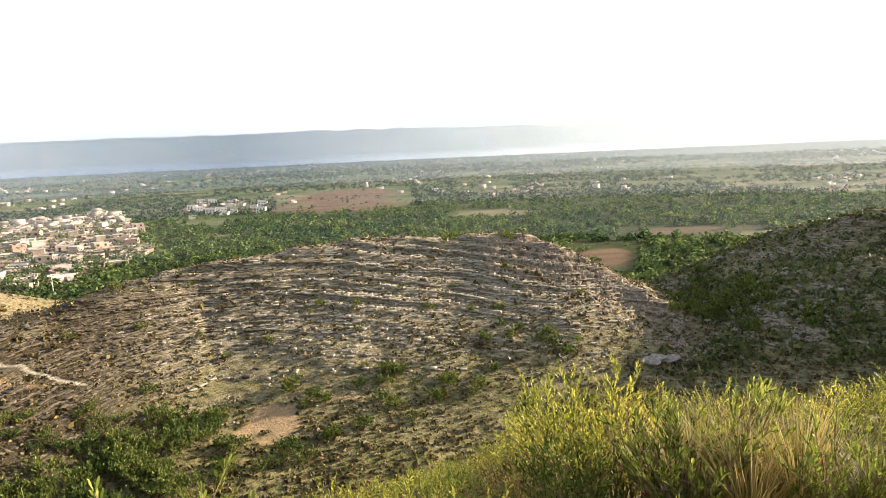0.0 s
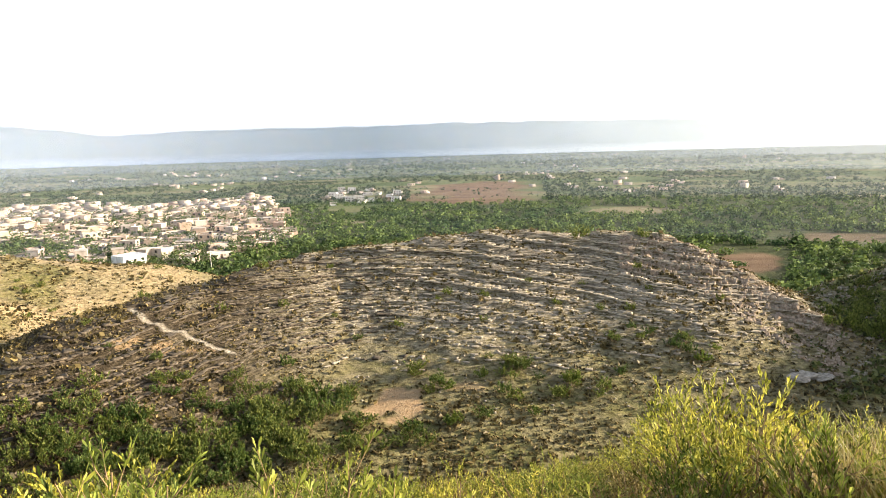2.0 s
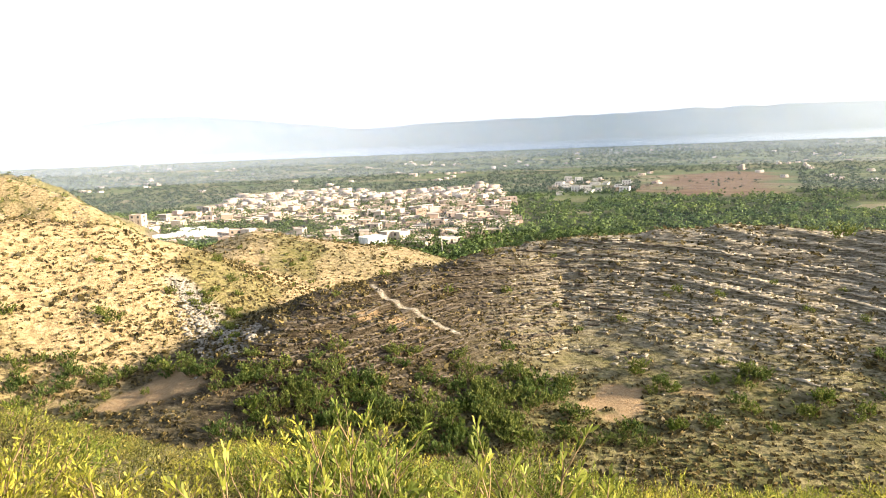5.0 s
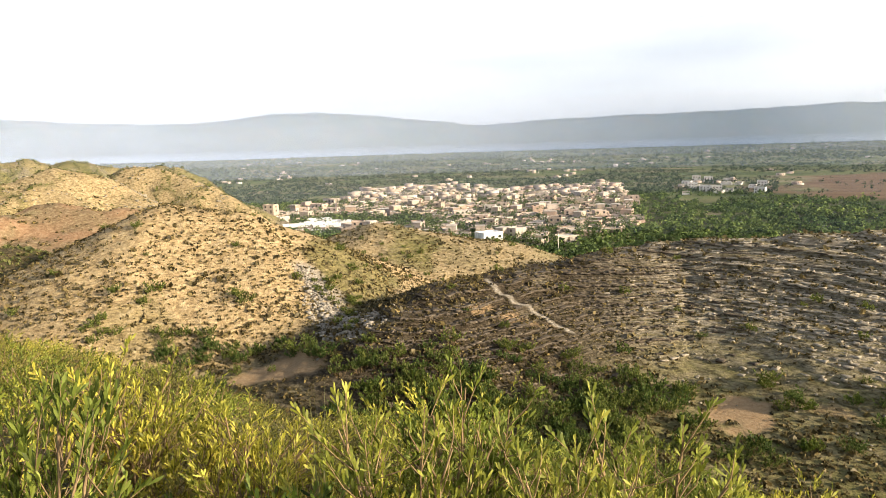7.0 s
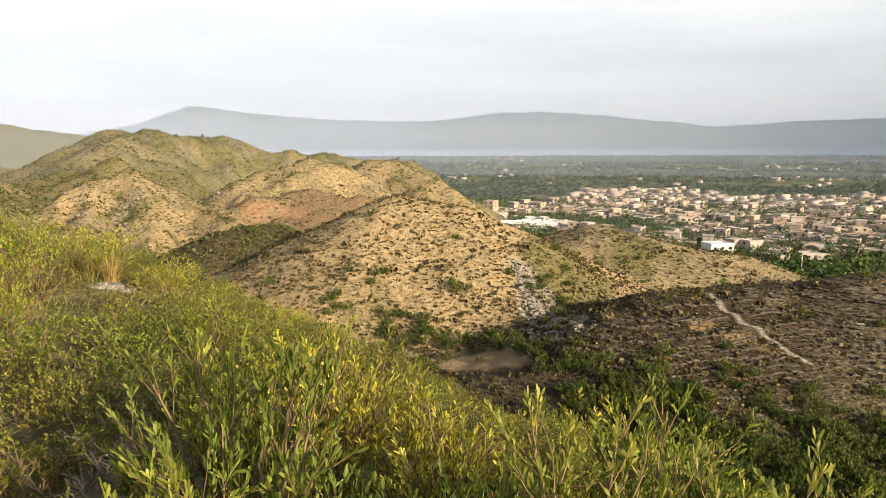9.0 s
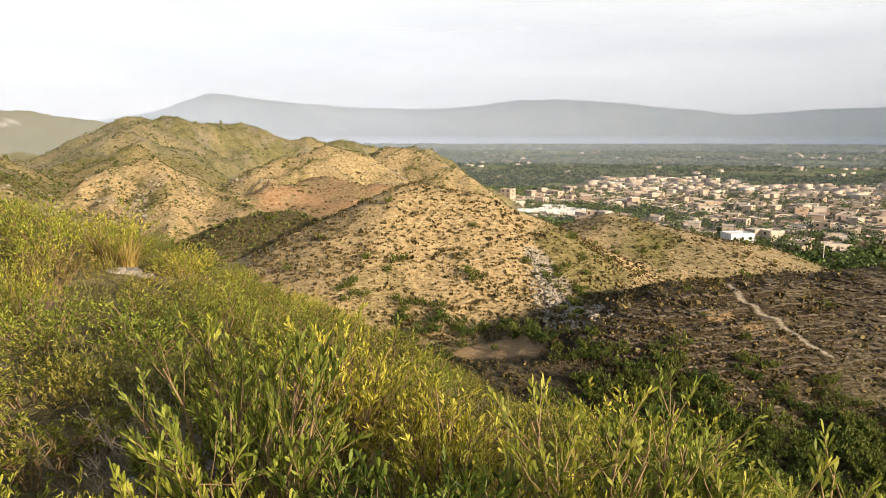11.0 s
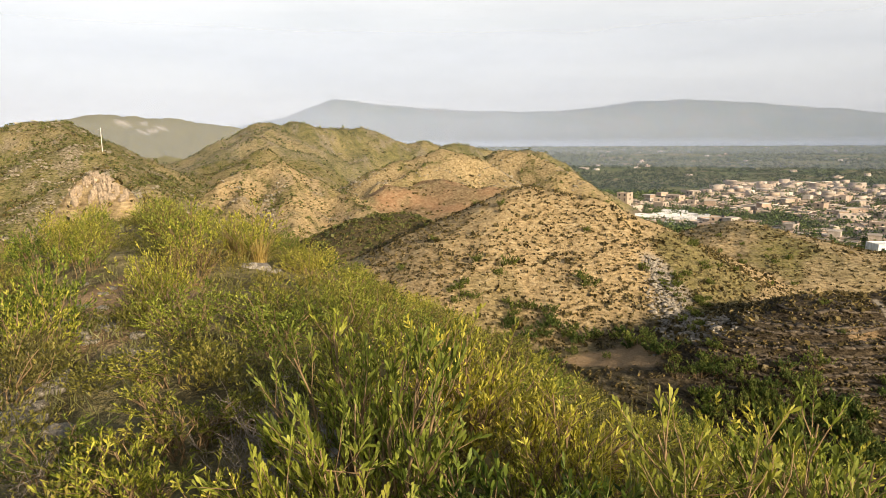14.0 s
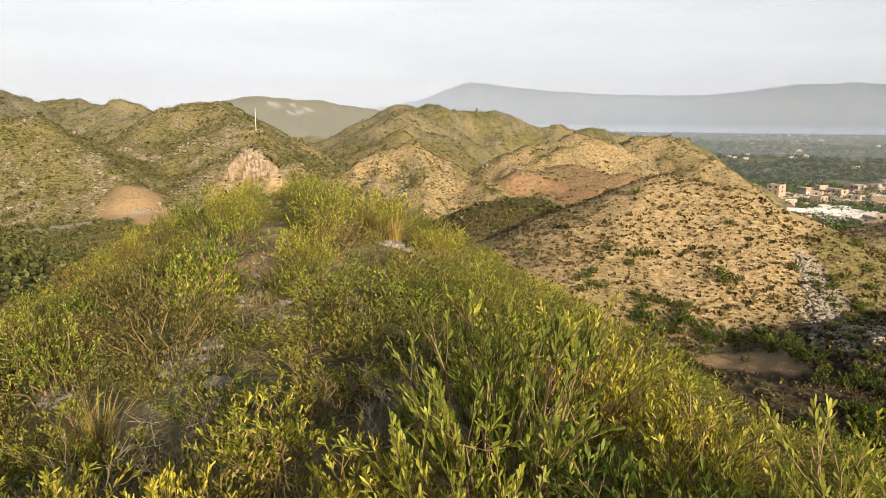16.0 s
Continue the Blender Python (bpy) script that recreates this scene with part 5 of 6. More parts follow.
l_rng = np.random.RandomState(57)
BEDS = [k + f + l_rng.normal() * 0.07 for k in range(14, 46) for f in (0.05, 0.38, 0.7)]
SLABS = slab_shapes(3)
LEDGE_ROCK = rock_material("ledge_rock", (0.19, 0.16, 0.115), (0.42, 0.365, 0.285), (0.60, 0.54, 0.44))
# darker copy of the ledge rock, with the western slope's shade in its colour
SHADE_ROCK = rock_material("shade_rock", (0.05, 0.04, 0.03), (0.115, 0.094, 0.07), (0.25, 0.21, 0.165))
beds = bedded_ledges(71, -21, 52, 62, 118, ("strata", "bluff"), BEDS, lambda a, z: 0.08 - 0.42 * smooth(25, 29, z) + 0.5 * (1 - smooth(21, 26, z)) - 0.3 * smooth(20, 40, a))
tread = trace(np.array([q[0] for q in beds]), np.array([q[1] for q in beds]), FOOTPATH, 1.3)
beds = [q for q, t in zip(beds, tread) if t < 0.2]
turn_east = [math.degrees(math.atan2(-q[0], q[1])) + l_rng.normal() * 4 < 19 for q in beds]
rock_pieces("rock_ledges", "pale weathered rock beds stepping along the hillside", "ledge", [q for q, e in zip(beds, turn_east) if e], SLABS, LEDGE_ROCK)
rock_pieces("rock_ledges", "brown rock beds coloured darker as shade down the western slope", "ledge", [q for q, e in zip(beds, turn_east) if not e], SLABS, SHADE_ROCK, 200)
rock_pieces("rock_ledges", "grey-white rock ribs breaking through the dark slope", "ledge",
            bedded_ledges(72, -46, -17, 85, 145, ("east", "east_spur"), [k + 0.5 for k in range(16, 42)], lambda a, z: 0.12), SLABS, LIMESTONE, 120)
# the fluted brown face at the eastern end
columns = []
for i in range(420):
    a = -3.5 - 17.5 * l_rng.rand()
    e = float(np.interp(a, (-21.5, -19.7, -16.5, -13.5, -10.5, -7.5, -3.0), (-15.8, -13.9, -12.0, -10.1, -8.3, -7.5, -7.3))) - 0.35 - 3.6 * l_rng.rand() ** 1.3
    q = sight(a, e, near=60.0)
    h = l_rng.uniform(0.5, 1.5)
    columns.append((q[0], q[1], q[2] - 0.22 * h, a + l_rng.normal() * 22, -38 + l_rng.normal() * 9, l_rng.uniform(0.4, 1.1), l_rng.uniform(0.5, 0.9), h))
BROWN_ROCK = rock_material("brown_rock", (0.13, 0.095, 0.065), (0.31, 0.24, 0.175), (0.50, 0.41, 0.32))
rock_pieces("rock_bluff", "brown fluted rock face at the hill's end", "buttress", columns, slab_shapes(8), BROWN_ROCK)

stone_field("ledge_stones", 3600, on_ledges, 0.08, 0.2, PALE_ROCK, "weathered pale ledge stones in rows along the hill", 51)
stone_field("scree", 1400, on_scree, 0.08, 0.28, LIMESTONE, "grey scree stones spilling down the gully", 52)
stone_field("hill_stones", 11000, on_west, 0.16, 0.5, PALE_ROCK, "pale boulders scattered over the green hills", 53)


def on_east(rng, n):
    x, y = log_scatter(rng, n * 6, -46, -16, 85, 160)
    z, own = terrain(x, y)
    ok = (own["east"] + own["east_spur"] > 0.4) & (fbm(x, y, 6, 4, 52) > 0.1)
    return x[ok][:n], y[ok][:n], z[ok][:n]


stone_field("slope_stones", 2400, on_east, 0.12, 0.38, PALE_ROCK, "grey-white stones breaking through the scrubby slope", 54)


def build_thicket(seed, mat, label, tall=1.5, spread=1.2):
    rng = np.random.RandomState(seed)
    ob = tagged(new("bush"), label, "bush", "bushes on the slopes")
    stems, leaves = shrub_arrays(rng, 16, 5, 8, tall, spread, 0.22, 0.085, single=True, bare=False)
    part("branchwork", np_mesh("branchwork", *stems, STEM), ob)
    part("foliage", np_mesh("foliage", *leaves, mat), ob)
    return ob


THICKETS = [build_thicket(61, LEAF_DARK, "dark green spreading bush on the dry slope"), build_thicket(62, LEAF_DARK, "rounded deep green bush in the valley", 1.3, 1.0),
            build_thicket(63, LEAF_LIGHT, "light green upright bush in the valley", 1.2, 0.9)]
thicket_leaves = foliage_of(THICKETS)
b_rng = np.random.RandomState(14)
bush_places = []
for a, e, n, wide, big in ((62.5, -17.3, 9, 1.6, 1.1), (58.0, -17.6, 8, 2.2, 1.2), (66.0, -16.4, 6, 1.4, 1.1), (68.5, -15.3, 6, 1.2, 1.0), (64.5, -18.0, 5, 1.5, 1.0), (24.0, -22.0, 16, 3.0, 1.35), (30.0, -23.0, 24, 4.0, 1.4),
                           (27.0, -25.0, 18, 4.0, 1.3), (36.0, -24.0, 18, 4.0, 1.3), (15.5, -20.2, 3, 0.8, 1.4), (11.0, -21.0, 5, 3.0, 1.1), (6.0, -19.8, 5, 2.0, 1.2), (2.0, -20.0, 4, 2.0, 1.2), (44.0, -20.5, 18, 3.0, 1.3), (46.0, -22.5, 16, 4.0, 1.3), (41.0, -19.0, 8, 5.0, 1.1),
                           (48.0, -19.5, 8, 4.0, 1.1), (-8.0, -17.3, 7, 3.0, 1.2), (-6.0, -16.0, 4, 3.0, 1.0), (0.0, -22.5, 6, 5.0, 1.0), (53.0, -18.5, 6, 3.0, 1.1), (21.0, -25.5, 8, 4.0, 1.2), (12.0, -23.5, 6, 3.0, 1.1), (38.0, -26.0, 12, 3.0, 1.2), (33.0, -27.0, 10, 4.0, 1.3), (42.5, -23.0, 10, 3.0, 1.2), (46.0, -25.0, 8, 3.0, 1.2), (35.0, -21.0, 9, 4.0, 1.1),
                           (28.0, -20.5, 9, 5.0, 1.2), (72.5, -14.3, 5, 1.0, 0.9), (55.5, -16.8, 6, 1.2, 1.1), (50.5, -16.2, 5, 0.8, 1.0), (-23.0, -13.6, 12, 1.2, 1.5), (-25.0, -12.8, 10, 1.5, 1.5), (-22.5, -12.0, 8, 0.8, 1.4), (-26.5, -14.6, 8, 2.0, 1.3), (54.0, -12.2, 12, 1.4, 0.7), (52.0, -13.6, 10, 1.0, 0.7), (47.0, -9.5, 8, 2.0, 0.8), (51.0, -10.5, 8, 1.5, 0.8)):
    for _ in range(n):
        a1, e1 = a + b_rng.normal() * wide, e + b_rng.normal() * 0.75
        if abs(a1 - 17) < 2.6 and abs(e1 + 22.4) < 1.9 or abs(a1 - 58.7) < 2.6 and abs(e1 + 18.9) < 0.9:
            continue
        q = sight(a1, e1, near=12.0)
        bush_places.append((q[0], q[1], b_rng.choice((0, 1, 2), p=(0.5, 0.35, 0.15)), big * b_rng.uniform(0.7, 1.2)))
for a, e, s in ((-0.2, -8.1, 1.9), (-5.5, -8.0, 1.4), (8.5, -13.2, 0.9), (1.9, -13.9, 0.8), (32.1, -13.1, 1.0), (38.0, -11.3, 0.9), (-2.0, -14.3, 0.8), (61.5, -12.4, 1.3), (60.8, -12.9, 1.2), (68.0, -11.2, 1.3), (71.0, -10.9, 1.1)):
    q = sight(a, e, near=12.0)
    bush_places.append((q[0], q[1], 0, s))
x, y = log_scatter(b_rng, 900, -44, 122, 62, 330)
own = terrain(x, y)[1]
w = own["gold"] * 0.45 + own["knoll"] * 0.9 + own["strata"] * 0.18 + own["east"] * 0.5 + own["east_spur"] * 0.5 + own["mound"] * 0.4 + own["west_floor"] * 0.5 + own["red_hill"] * 0.2 + own["cone_arm"] * 0.2
for i in np.nonzero(b_rng.rand(len(x)) < w)[0][:210]:
    bush_places.append((x[i], y[i], b_rng.choice((0, 1)), b_rng.uniform(0.5, 1.0)))
bush_places.sort(key=lambda q: math.hypot(q[0], q[1]))
bush_z = ground_at([q[:2] for q in bush_places])
far_sets = []
for i, (x, y, k, s) in enumerate(bush_places):
    m = pose(x, y, bush_z[x, y] - 0.05, 0, 0, b_rng.uniform(0, 360)) @ Matrix.Diagonal((s, s, s, 1))
    if i >= 295:
        far_sets.append(baked(thicket_leaves[THICKETS[k].name], m))
    elif [q[2] for q in bush_places].index(k) == i:
        THICKETS[k].matrix_basis = m
    else:
        copy_thing(THICKETS[k], m).matrix_basis = m
tagged(new("slope_bushes", np_mesh("slope_bushes", *join(*far_sets), LEAF_DARK)), "more dark bushes on the farther slopes", "bushes", kind="stuff")


# ---- the hilltop: leafy shrubs, dry grass, stones ----
def build_shrub(seed, stems, twigs, per, tall, spread, length, width, single, label, bare=True, mat=LEAF_NEAR, loose=0.38):
    rng = np.random.RandomState(seed)
    ob = tagged(new("shrub"), label, "shrub", "shrubs on the hilltop")
    st, lv = shrub_arrays(rng, stems, twigs, per, tall, spread, length, width, single, bare, loose=loose)
    part("branchwork", np_mesh("branchwork", *st, STEM), ob)
    part("foliage", np_mesh("foliage", *lv, mat), ob)
    return ob


LEAF_LOW = leaf_material("low_shrub_leaf", (0.09, 0.085, 0.018), (0.21, 0.19, 0.04), (0.42, 0.36, 0.10), 0.32, 0.7)
LEAF_DRY = leaf_material("dry_shrub_leaf", (0.07, 0.055, 0.02), (0.17, 0.135, 0.04), (0.36, 0.29, 0.10), 0.3)
CLOSE = [build_shrub(70 + i, s, 11, 15, 1.0, w, 0.058, 0.0115, False, lab, True, mt) for i, (s, w, lab, mt) in enumerate((
    (20, 0.42, "yellow-green leafy shrub with narrow upright leaves", LEAF_NEAR), (24, 0.5, "dense sunlit yellow-green shrub on the hilltop", LEAF_NEAR),
    (16, 0.36, "open upright shrub with slender green leaves", LEAF_GREEN), (22, 0.46, "leafy hilltop shrub with brown bare stems", LEAF_NEAR)))]
MIDDLE = [build_shrub(80 + i, s + 4, 11, 11, 1.0, w, 0.048, 0.0145, True, lab, False, mt, 0.62) for i, (s, w, lab, mt) in enumerate((
    (20, 0.55, "bushy yellow-green shrub on the ridge", LEAF_NEAR), (24, 0.6, "broad olive-green shrub on the ridge", LEAF_NEAR), (18, 0.5, "upright green shrub among dry grass", LEAF_GREEN), (20, 0.48, "olive-brown half-dry shrub on the ridge", LEAF_DRY)))]

LEAVES = foliage_of(CLOSE + MIDDLE)

# how high the shrubs stand against the view, by bearing
TOP_AZ = (-50, -35, -28, -24, -20, -15, -12, -9, -6, 0, 8, 16, 21, 25.7, 30, 38, 44.5, 48, 51, 56, 62, 67, 72, 77, 82, 85, 89, 93, 99, 104, 108, 111, 117, 122, 135)
TOP_EL = (-13, -14, -15, -15, -17.5, -18.5, -17, -20, -24, -26, -27.5, -27, -26, -24, -26, -26, -20.8, -23.5, -21.5, -24, -21, -18.5, -14.7, -13.4, -11, -9, -6.5, -4.5, -3.5, -3.9, -5.2, -7.4, -9.8, -12.3, -14)
NEAR_AZ = (60, 70, 77, 82, 86, 90, 94, 98, 101, 105, 112, 120, 130)
NEAR_EL = (-21, -16.5, -14, -13.5, -15, -18.5, -19, -15, -18, -20, -20, -21, -22)
g_rng = np.random.RandomState(90)
places = []
for a, r, h in ((25.7, 2.5, 1.15), (44.6, 2.9, 1.2), (51, 2.1, 0.9), (-13.8, 4.8, 1.3), (-10.5, 4.2, 0.75), (-16.5, 5.2, 1.0), (-24, 5.4, 0.7), (-33, 5.6, 0.7)):
    places.append((*polar(a, r), h))
x, y = log_scatter(g_rng, 4200, -52, 132, 1.5, 30)
own = terrain(x, y)[1]["home"]
thin = fbm(x, y, 3.5, 3, 91)
soil_x, soil_y, _ = sight(103.6, -13.6)
# bare spots kept for dead shrubs, grass and boulders: bearing, distance, radius
CLEAR = [(*polar(a, r), w) for a, r, w in ((90.3, 3.3, 0.3), (92.6, 3.5, 0.3), (112, 3.4, 0.35), (88.4, 2.6, 0.3), (88.3, 2.0, 0.25), (91, 10.6, 0.9), (-21, 3.4, 0.5), (-34, 3.2, 0.5), (109.5, 4.6, 0.3), (103.4, 10.4, 0.75), (104.6, 9.4, 0.6), (119, 3.4, 0.4), (59.5, 2.3, 0.25), (13.5, 2.6, 0.3))]
for i in range(len(x)):
    r, a = math.hypot(x[i], y[i]), math.degrees(math.atan2(-x[i], y[i]))
    gap = (0.48 if r < 5 else 0.58) + 0.036 * r
    if own[i] < 0.7 or thin[i] < -0.42 or math.hypot((x[i] - soil_x) / 0.6, (y[i] - soil_y) / 0.6) < 1.0 or (-40 < a < -14 and r < 14 and g_rng.rand() < (0.95 if r < 6.5 else 0.8)):
        continue
    if any(math.hypot(q[0] - x[i], q[1] - y[i]) < q[2] for q in CLEAR):
        continue
    if any((q[0] - x[i]) ** 2 + (q[1] - y[i]) ** 2 < gap * gap for q in places):
        continue
    places.append((x[i], y[i], g_rng.uniform(0.5, 1.25)))
first_of = {}
CHOSEN = {q[:2] for q in places[:4]}
place_z = ground_at([q[:2] for q in places])
places.sort(key=lambda q: math.hypot(q[0], q[1]))
far_sets, built = [], 0
for px, py, want in places:
    r, a = math.hypot(px, py), math.degrees(math.atan2(-px, py))
    gz = place_z[px, py]
    top = float(np.interp(a, TOP_AZ, TOP_EL))
    if r < 5.0 and a > 60.0:
        top = min(top, float(np.interp(a, NEAR_AZ, NEAR_EL)))
    if 87.5 < a < 94.0 and r < 10.0:
        top = min(top, -12.0)
    if 101.0 < a < 106.0 and r < 9.6:
        top = min(top, -14.8)
    if a > 106.0 and r < 2.6:
        top = min(top, -25.0)
    room = EYE - (0.17 if r < 4.2 else 0.1) + r * math.tan(radians(top)) - gz
    tall = min(want, room * (1.0 if (px, py) in CHOSEN else g_rng.uniform(0.6, 1.0)))
    if tall < 0.28:
        continue
    # from bearing 107 on, more dark-leaved kinds, their colour standing in for shade
    src = CLOSE[g_rng.choice(4, p=(0.34, 0.3, 0.1, 0.26))] if r < 4.2 else MIDDLE[g_rng.choice(4, p=(0.36, 0.3, 0.22, 0.12) if a < 107 else (0.15, 0.15, 0.45, 0.25))]
    wide = max(0.75, tall) * g_rng.uniform(0.9, 1.25)
    m = pose(px, py, gz, g_rng.normal() * 5, g_rng.normal() * 5, g_rng.uniform(0, 360)) @ Matrix.Diagonal((wide, wide, tall, 1))
    built += 1
    if built > 290:
        far_sets.append(thinned(*baked(LEAVES[src.name], m)))
    elif src.name in first_of:
        copy_thing(src, m).matrix_basis = m
    else:
        first_of[src.name] = True
        src.matrix_basis = m
if far_sets:
    tagged(new("ridge_shrubs", np_mesh("ridge_shrubs", *join(*far_sets), LEAF_NEAR)), "more yellow-green shrubs farther along the ridge", "shrubs", kind="stuff")


# knee-high shrubs filling the spaces between
low_sets, low_xy, low_n = [], np.zeros((len(places) + 4000, 2)), len(places)
low_xy[:low_n] = [q[:2] for q in places]
x, y = log_scatter(g_rng, 3900, -52, 132, 1.9, 26)
z, own = terrain(x, y)
for i in np.nonzero((own["home"] > 0.7) & (fbm(x, y, 2.6, 3, 94) > -0.7))[0]:
    r, a = math.hypot(x[i], y[i]), math.degrees(math.atan2(-x[i], y[i]))
    gap = 0.34 + 0.018 * r
    if math.hypot(x[i] - soil_x, y[i] - soil_y) < 0.8 or any(math.hypot(q[0] - x[i], q[1] - y[i]) < q[2] * 0.8 for q in CLEAR) or (-40 < a < -14 and r < 5):
        continue
    if (((low_xy[:low_n] - (x[i], y[i])) ** 2).sum(1) < gap * gap).any():
        continue
    low_xy[low_n] = x[i], y[i]
    low_n += 1
    tall = min(g_rng.uniform(0.25, 0.5), EYE - 0.1 + r * math.tan(radians(float(np.interp(a, TOP_AZ, TOP_EL)))) - z[i])
    if tall > 0.15:
        m = pose(x[i], y[i], z[i], 0, 0, g_rng.uniform(0, 360)) @ Matrix.Diagonal((0.55, 0.55, tall, 1))
        low_sets.append(thinned(*baked(LEAVES[MIDDLE[g_rng.choice(4)].name], m), 3 if r < 5 else 4))
tagged(new("low_shrubs", np_mesh("low_shrubs", *join(*low_sets), LEAF_LOW)), "knee-high olive and straw-green shrubs between the larger ones", "shrubs", kind="stuff")


def build_tuft(seed, n, tall, spread, label):
    rng = np.random.RandomState(seed)
    ob = tagged(new("grass_tuft"), label, "grass", "dry grass tufts")
    part("grass_clump", np_mesh("grass_clump", *blades(rng, n, tall, spread), STRAW), ob)
    part("seed_stalk", np_mesh("seed_stalk", *blades(rng, 14, tall * 1.3, spread * 0.6, 0.2, 0.004), STRAW), ob)
    return ob


TUFTS = [build_tuft(1, 260, 0.85, 0.5, "tall golden dry grass tuft on the hilltop"), build_tuft(2, 200, 0.6, 0.42, "arching straw-coloured grass tuft among shrubs"),
         build_tuft(3, 40, 0.9, 0.12, "few tall thin dry grass stalks")]
tuft_places = [(-19, 4.6, 0, 1.0), (-22, 4.4, 0, 1.15), (-25, 4.4, 0, 1.3), (-30, 4.2, 0, 1.2), (-35, 4.2, 1, 1.2), (-28, 4.6, 1, 1.1), (-36, 4.4, 0, 1.0), (-26.5, 3.9, 0, 1.0),
               (58.5, 2.3, 2, 0.95), (60.5, 2.4, 2, 0.85), (93, 12.0, 1, 1.3), (92.2, 11.5, 1, 1.2), (91, 11.0, 1, 1.2), (72, 4.0, 1, 0.9), (67, 3.6, 1, 0.7), (109, 6.0, 1, 0.8), (118, 4.0, 1, 0.9), (2, 2.9, 1, 0.8), (10, 2.7, 1, 0.7), (-4, 3.0, 1, 0.9)]
seen_k = set()
for a, r, k, s in tuft_places:
    px, py = polar(a, r)
    m = pose(px, py, float(height(np.array([px]), np.array([py]))[0]), 0, 0, g_rng.uniform(0, 360)) @ Matrix.Diagonal((s, s, s, 1))
    if k in seen_k:
        copy_thing(TUFTS[k], m).matrix_basis = m
    else:
        seen_k.add(k)
        TUFTS[k].matrix_basis = m


x, y = log_scatter(g_rng, 11000, -52, 132, 1.4, 34)
z, own = terrain(x, y)
ok = (own["home"] > 0.6) & (fbm(x, y, 1.8, 3, 97) > -0.1) & (np.hypot(x - soil_x, y - soil_y) > 1.0)
x, y = x[ok], y[ok]
rad = g_rng.uniform(0.05, 0.12, len(x)) * (0.8 + 0.03 * np.hypot(x, y))
tagged(new("dry_undergrowth", np_mesh("dry_undergrowth", *clump_field(g_rng, x, y, rad, rad * 1.5, 8, rad * 1.5, 0.7, 0.07), STRAW)), "low dry straw between the hilltop shrubs", "grass", kind="stuff")


def build_dead_shrub(seed):
    rng = np.random.RandomState(seed)
    ob = tagged(new("dead_shrub"), "leafless grey tangled dead shrub among green bushes", "shrub", "dead shrubs")
    st, _ = shrub_arrays(rng, 9, 18, 2, 0.6, 0.5, 0.02, 0.01, wob=0.1, low=0.2, loose=0.75)
    part("branchwork", np_mesh("branchwork", *st, TWIG), ob)
    return ob


dead = build_dead_shrub(5)
for i, (a, r, s) in enumerate(((90.3, 3.3, 0.85), (92.6, 3.5, 0.8), (91.6, 3.0, 0.7), (112, 3.4, 0.8), (94.5, 3.0, 0.7), (20.5, 2.6, 0.9), (121, 3.2, 0.9))):
    px, py = polar(a, r)
    m = pose(px, py, float(height(np.array([px]), np.array([py]))[0]), 0, 0, i * 67) @ Matrix.Diagonal((s, s, s, 1))
    if i:
        copy_thing(dead, m).matrix_basis = m
    else:
        dead.matrix_basis = m



# ---- poles ----
def build_pole():
    ob = tagged(new("utility_pole"), "slender pale utility pole with crossarm and insulators", "pole", "utility poles")
    part("mast", np_mesh("mast", *tubes(np.array([[[0, 0, -0.5], [0, 0, 3.5], [0, 0, 8.0]]]), np.array([[0.16, 0.14, 0.1]]), 8), PALEWALL, True), ob)
    part("crossarm", boxes_mesh("crossarm", DOOR_PAINT, (-0.9, 0.9, -0.06, 0.06, 7.2, 7.34)), ob)
    for dx in (-0.8, 0.0, 0.8):
        q = part("insulator", np_mesh("insulator", *tubes(np.array([[[0, 0, 0], [0, 0, 0.1], [0, 0, 0.25]]]), np.array([[0.05, 0.08, 0.04]]), 6), WHITEWASH, True), ob)
        q.matrix_basis = pose(dx, 0, 7.34 if dx else 8.0)
    return ob


pole = build_pole()
for i, (a, e) in enumerate(((102.0, -0.6), (32.5, -9.3))):
    q = sight(a, e, 1500.0, 100.0)
    m = pose(q[0], q[1], q[2], 0, 0, a + 20)
    if i:
        copy_thing(pole, m)
    else:
        pole.matrix_basis = m

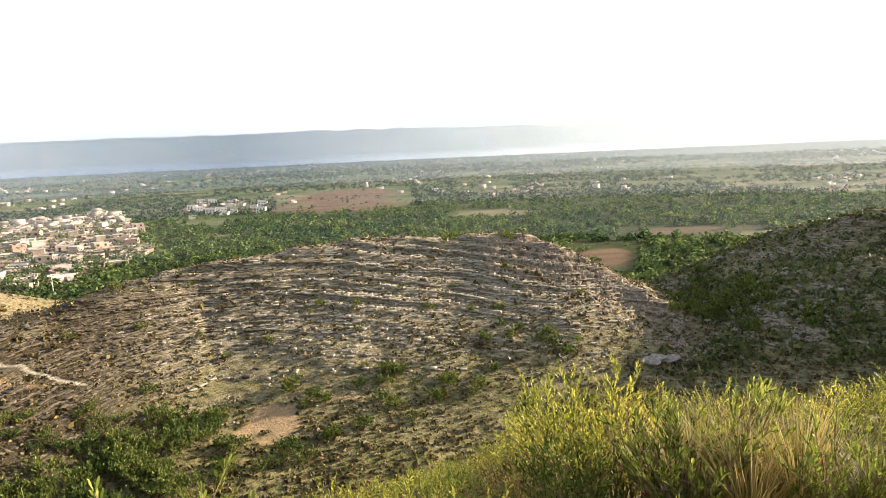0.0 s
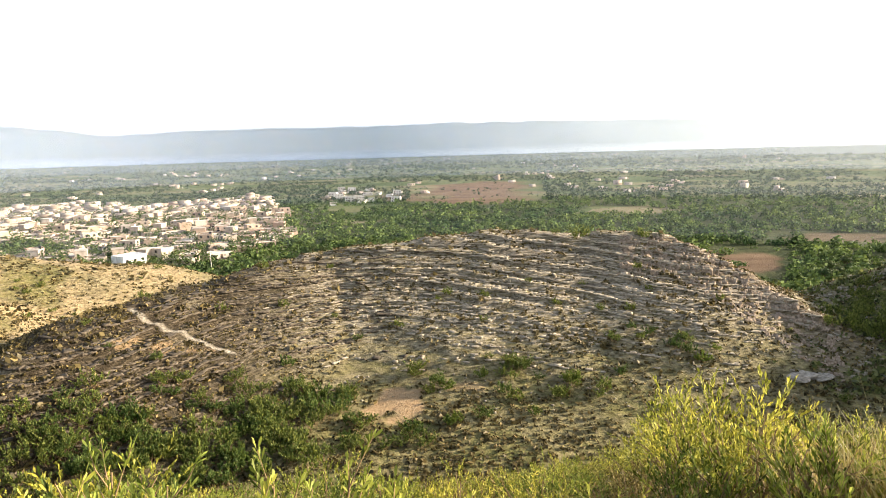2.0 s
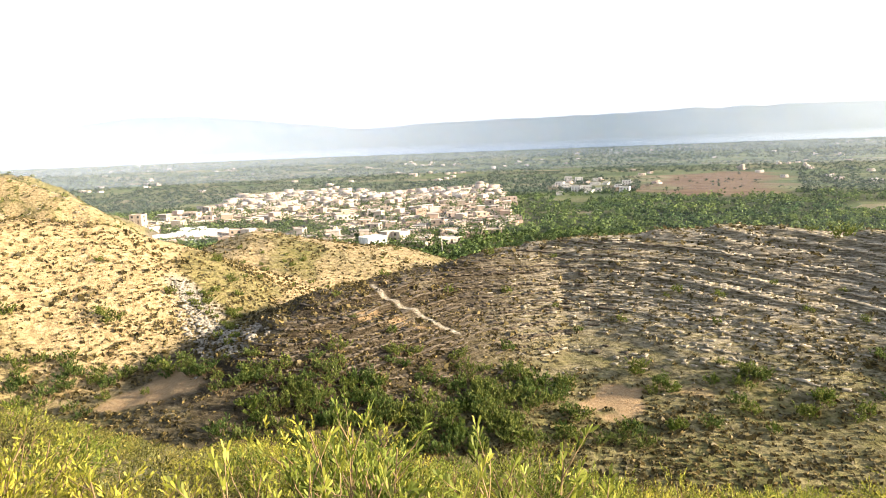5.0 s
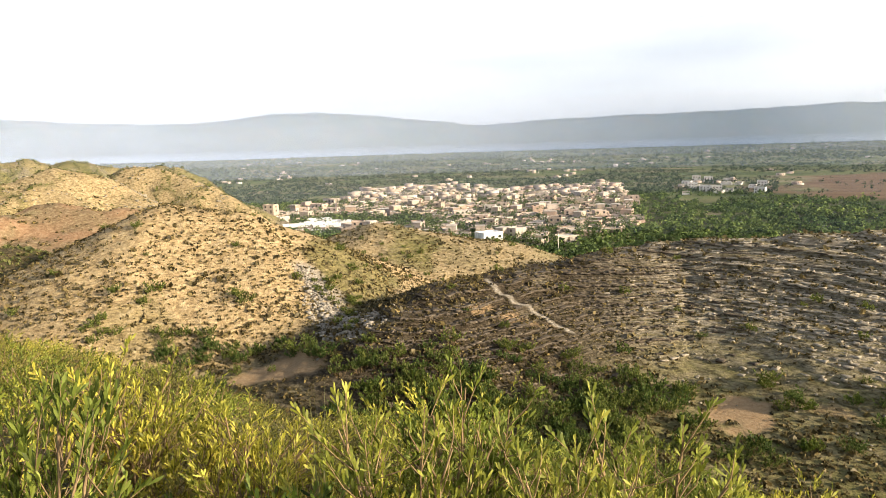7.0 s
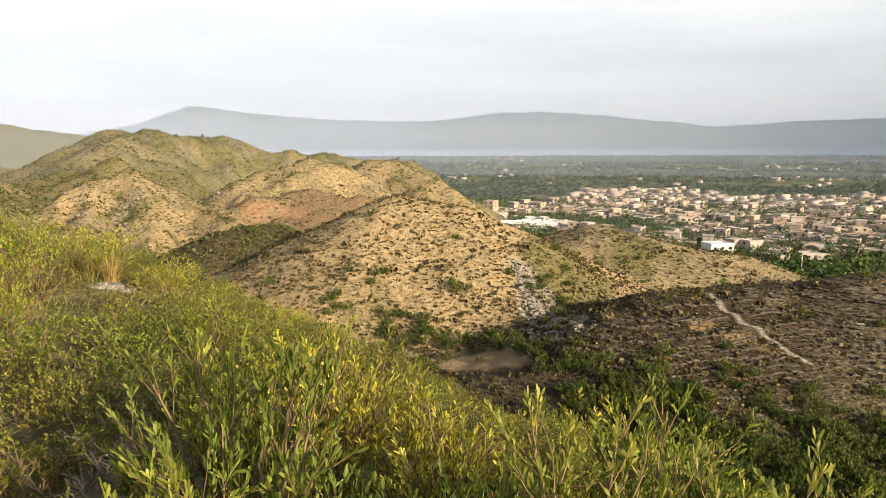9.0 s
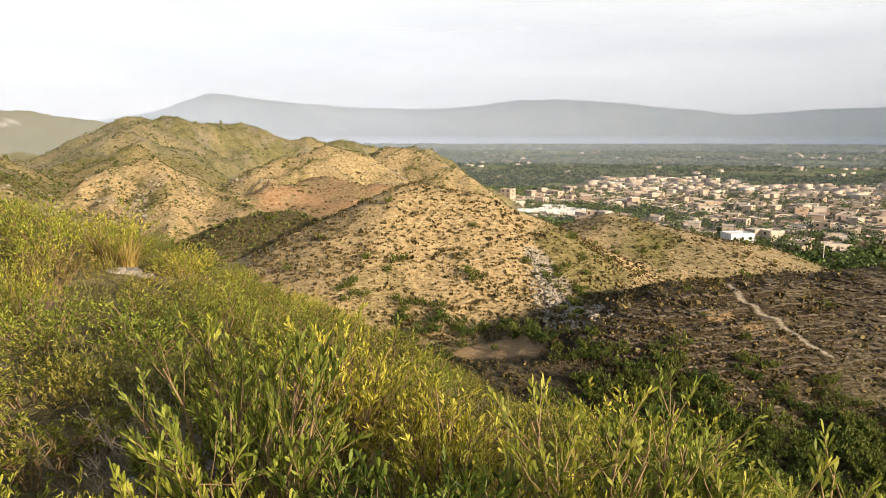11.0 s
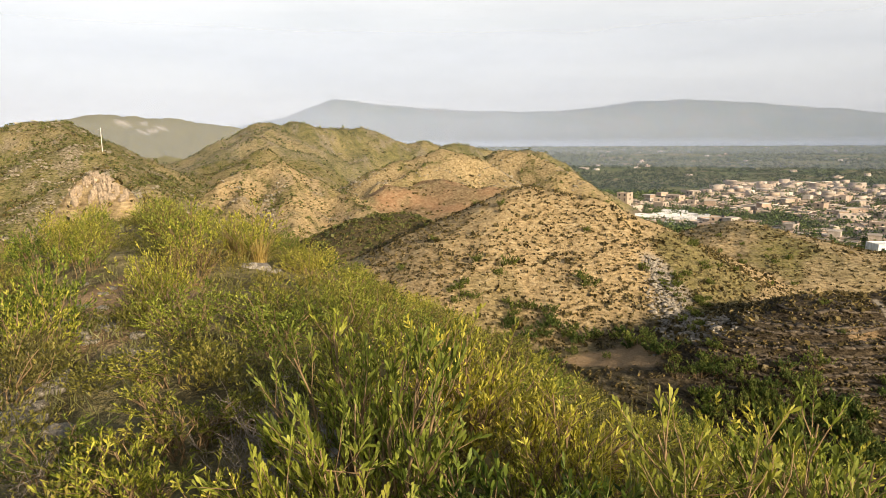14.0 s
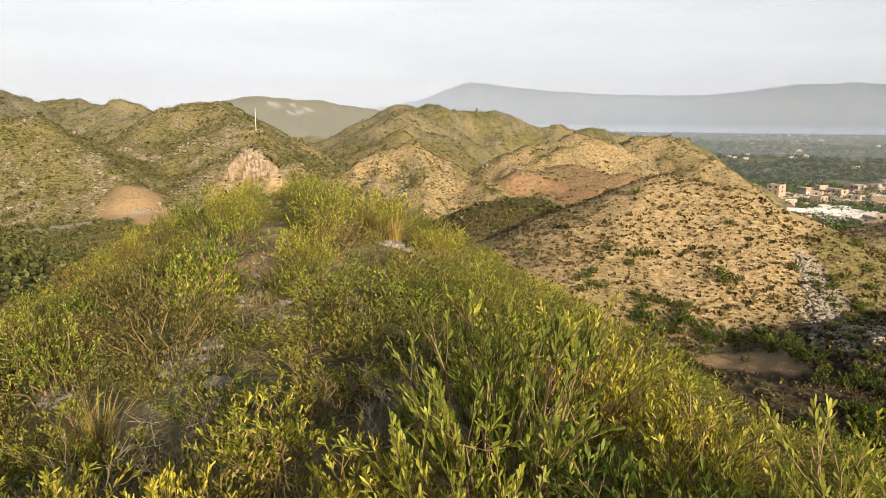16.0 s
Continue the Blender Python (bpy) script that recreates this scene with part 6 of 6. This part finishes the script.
ROCKS = [stone_mesh("boulder", i, 1.0, LIMESTONE, 0.62, 3) for i in range(5)]
for i, (a, e, s) in enumerate(((-20.8, -25.3, 0.17), (-23.8, -24.9, 0.13), (-34, -26.0, 0.24), (-31.5, -27.5, 0.2), (88.3, -29.5, 0.26), (109.7, -19.8, 0.12), (111, -21.5, 0.13), (108, -23, 0.09), (106.5, -25, 0.08), (112, -18.5, 0.16),
                               (91, -11.4, 0.15), (89.8, -11.8, 0.11), (92.0, -11.2, 0.13), (-18.2, -18.4, 1.5), (-19.6, -18.2, 1.2), (13.5, -29.5, 0.12), (119, -26, 0.1), (120, -22, 0.12))):
    q = sight(a, e)
    ob = tagged(new("boulder", ROCKS[i % 5]), "pale grey weathered limestone boulder on the ground", "boulder", "limestone boulders")
    ob.matrix_basis = pose(q[0], q[1], q[2] + s * 0.12, 8 * math.sin(i), 6 * math.cos(i * 2.0), i * 73) @ Matrix.Diagonal((s, s, s * (0.4 if s > 1 else 1.0), 1))
k_rng = np.random.RandomState(77)
crag = []
for i in range(90):
    q = sight(102.6 + 2.0 * k_rng.uniform(-1, 1), -2.4 - 2.2 * k_rng.rand(), near=40.0)
    crag.append((*q, 102.6 + k_rng.normal() * 25, -20 + k_rng.normal() * 14, k_rng.uniform(0.2, 0.55), k_rng.uniform(0.3, 0.6), k_rng.uniform(0.35, 1.0)))
rock_pieces("rocky_knob", "sunlit pale pinkish rock knob of upright blocks", "block", crag, slab_shapes(12), WARM_ROCK)
PEBBLE = [stone_mesh("stone", 20 + i, 1.0, LIMESTONE, 0.7, 2) for i in range(4)]
for i in range(130):
    s = g_rng.uniform(0.03, 0.065)
    a, e = (105.5 + g_rng.normal() * 2.4, -14.6 + g_rng.normal() * 1.6) if i % 2 else (109.6 + g_rng.normal() * 1.2, -18.5 + g_rng.normal() * 1.8)
    q = sight(a, e)
    ob = tagged(new("stone", PEBBLE[i % 4]), "small pale stone lying on the bare soil", "stone", "loose stones")
    ob.matrix_basis = pose(q[0], q[1], q[2] + s * 0.3, 0, 0, i * 47) @ Matrix.Diagonal((s, s, s, 1))
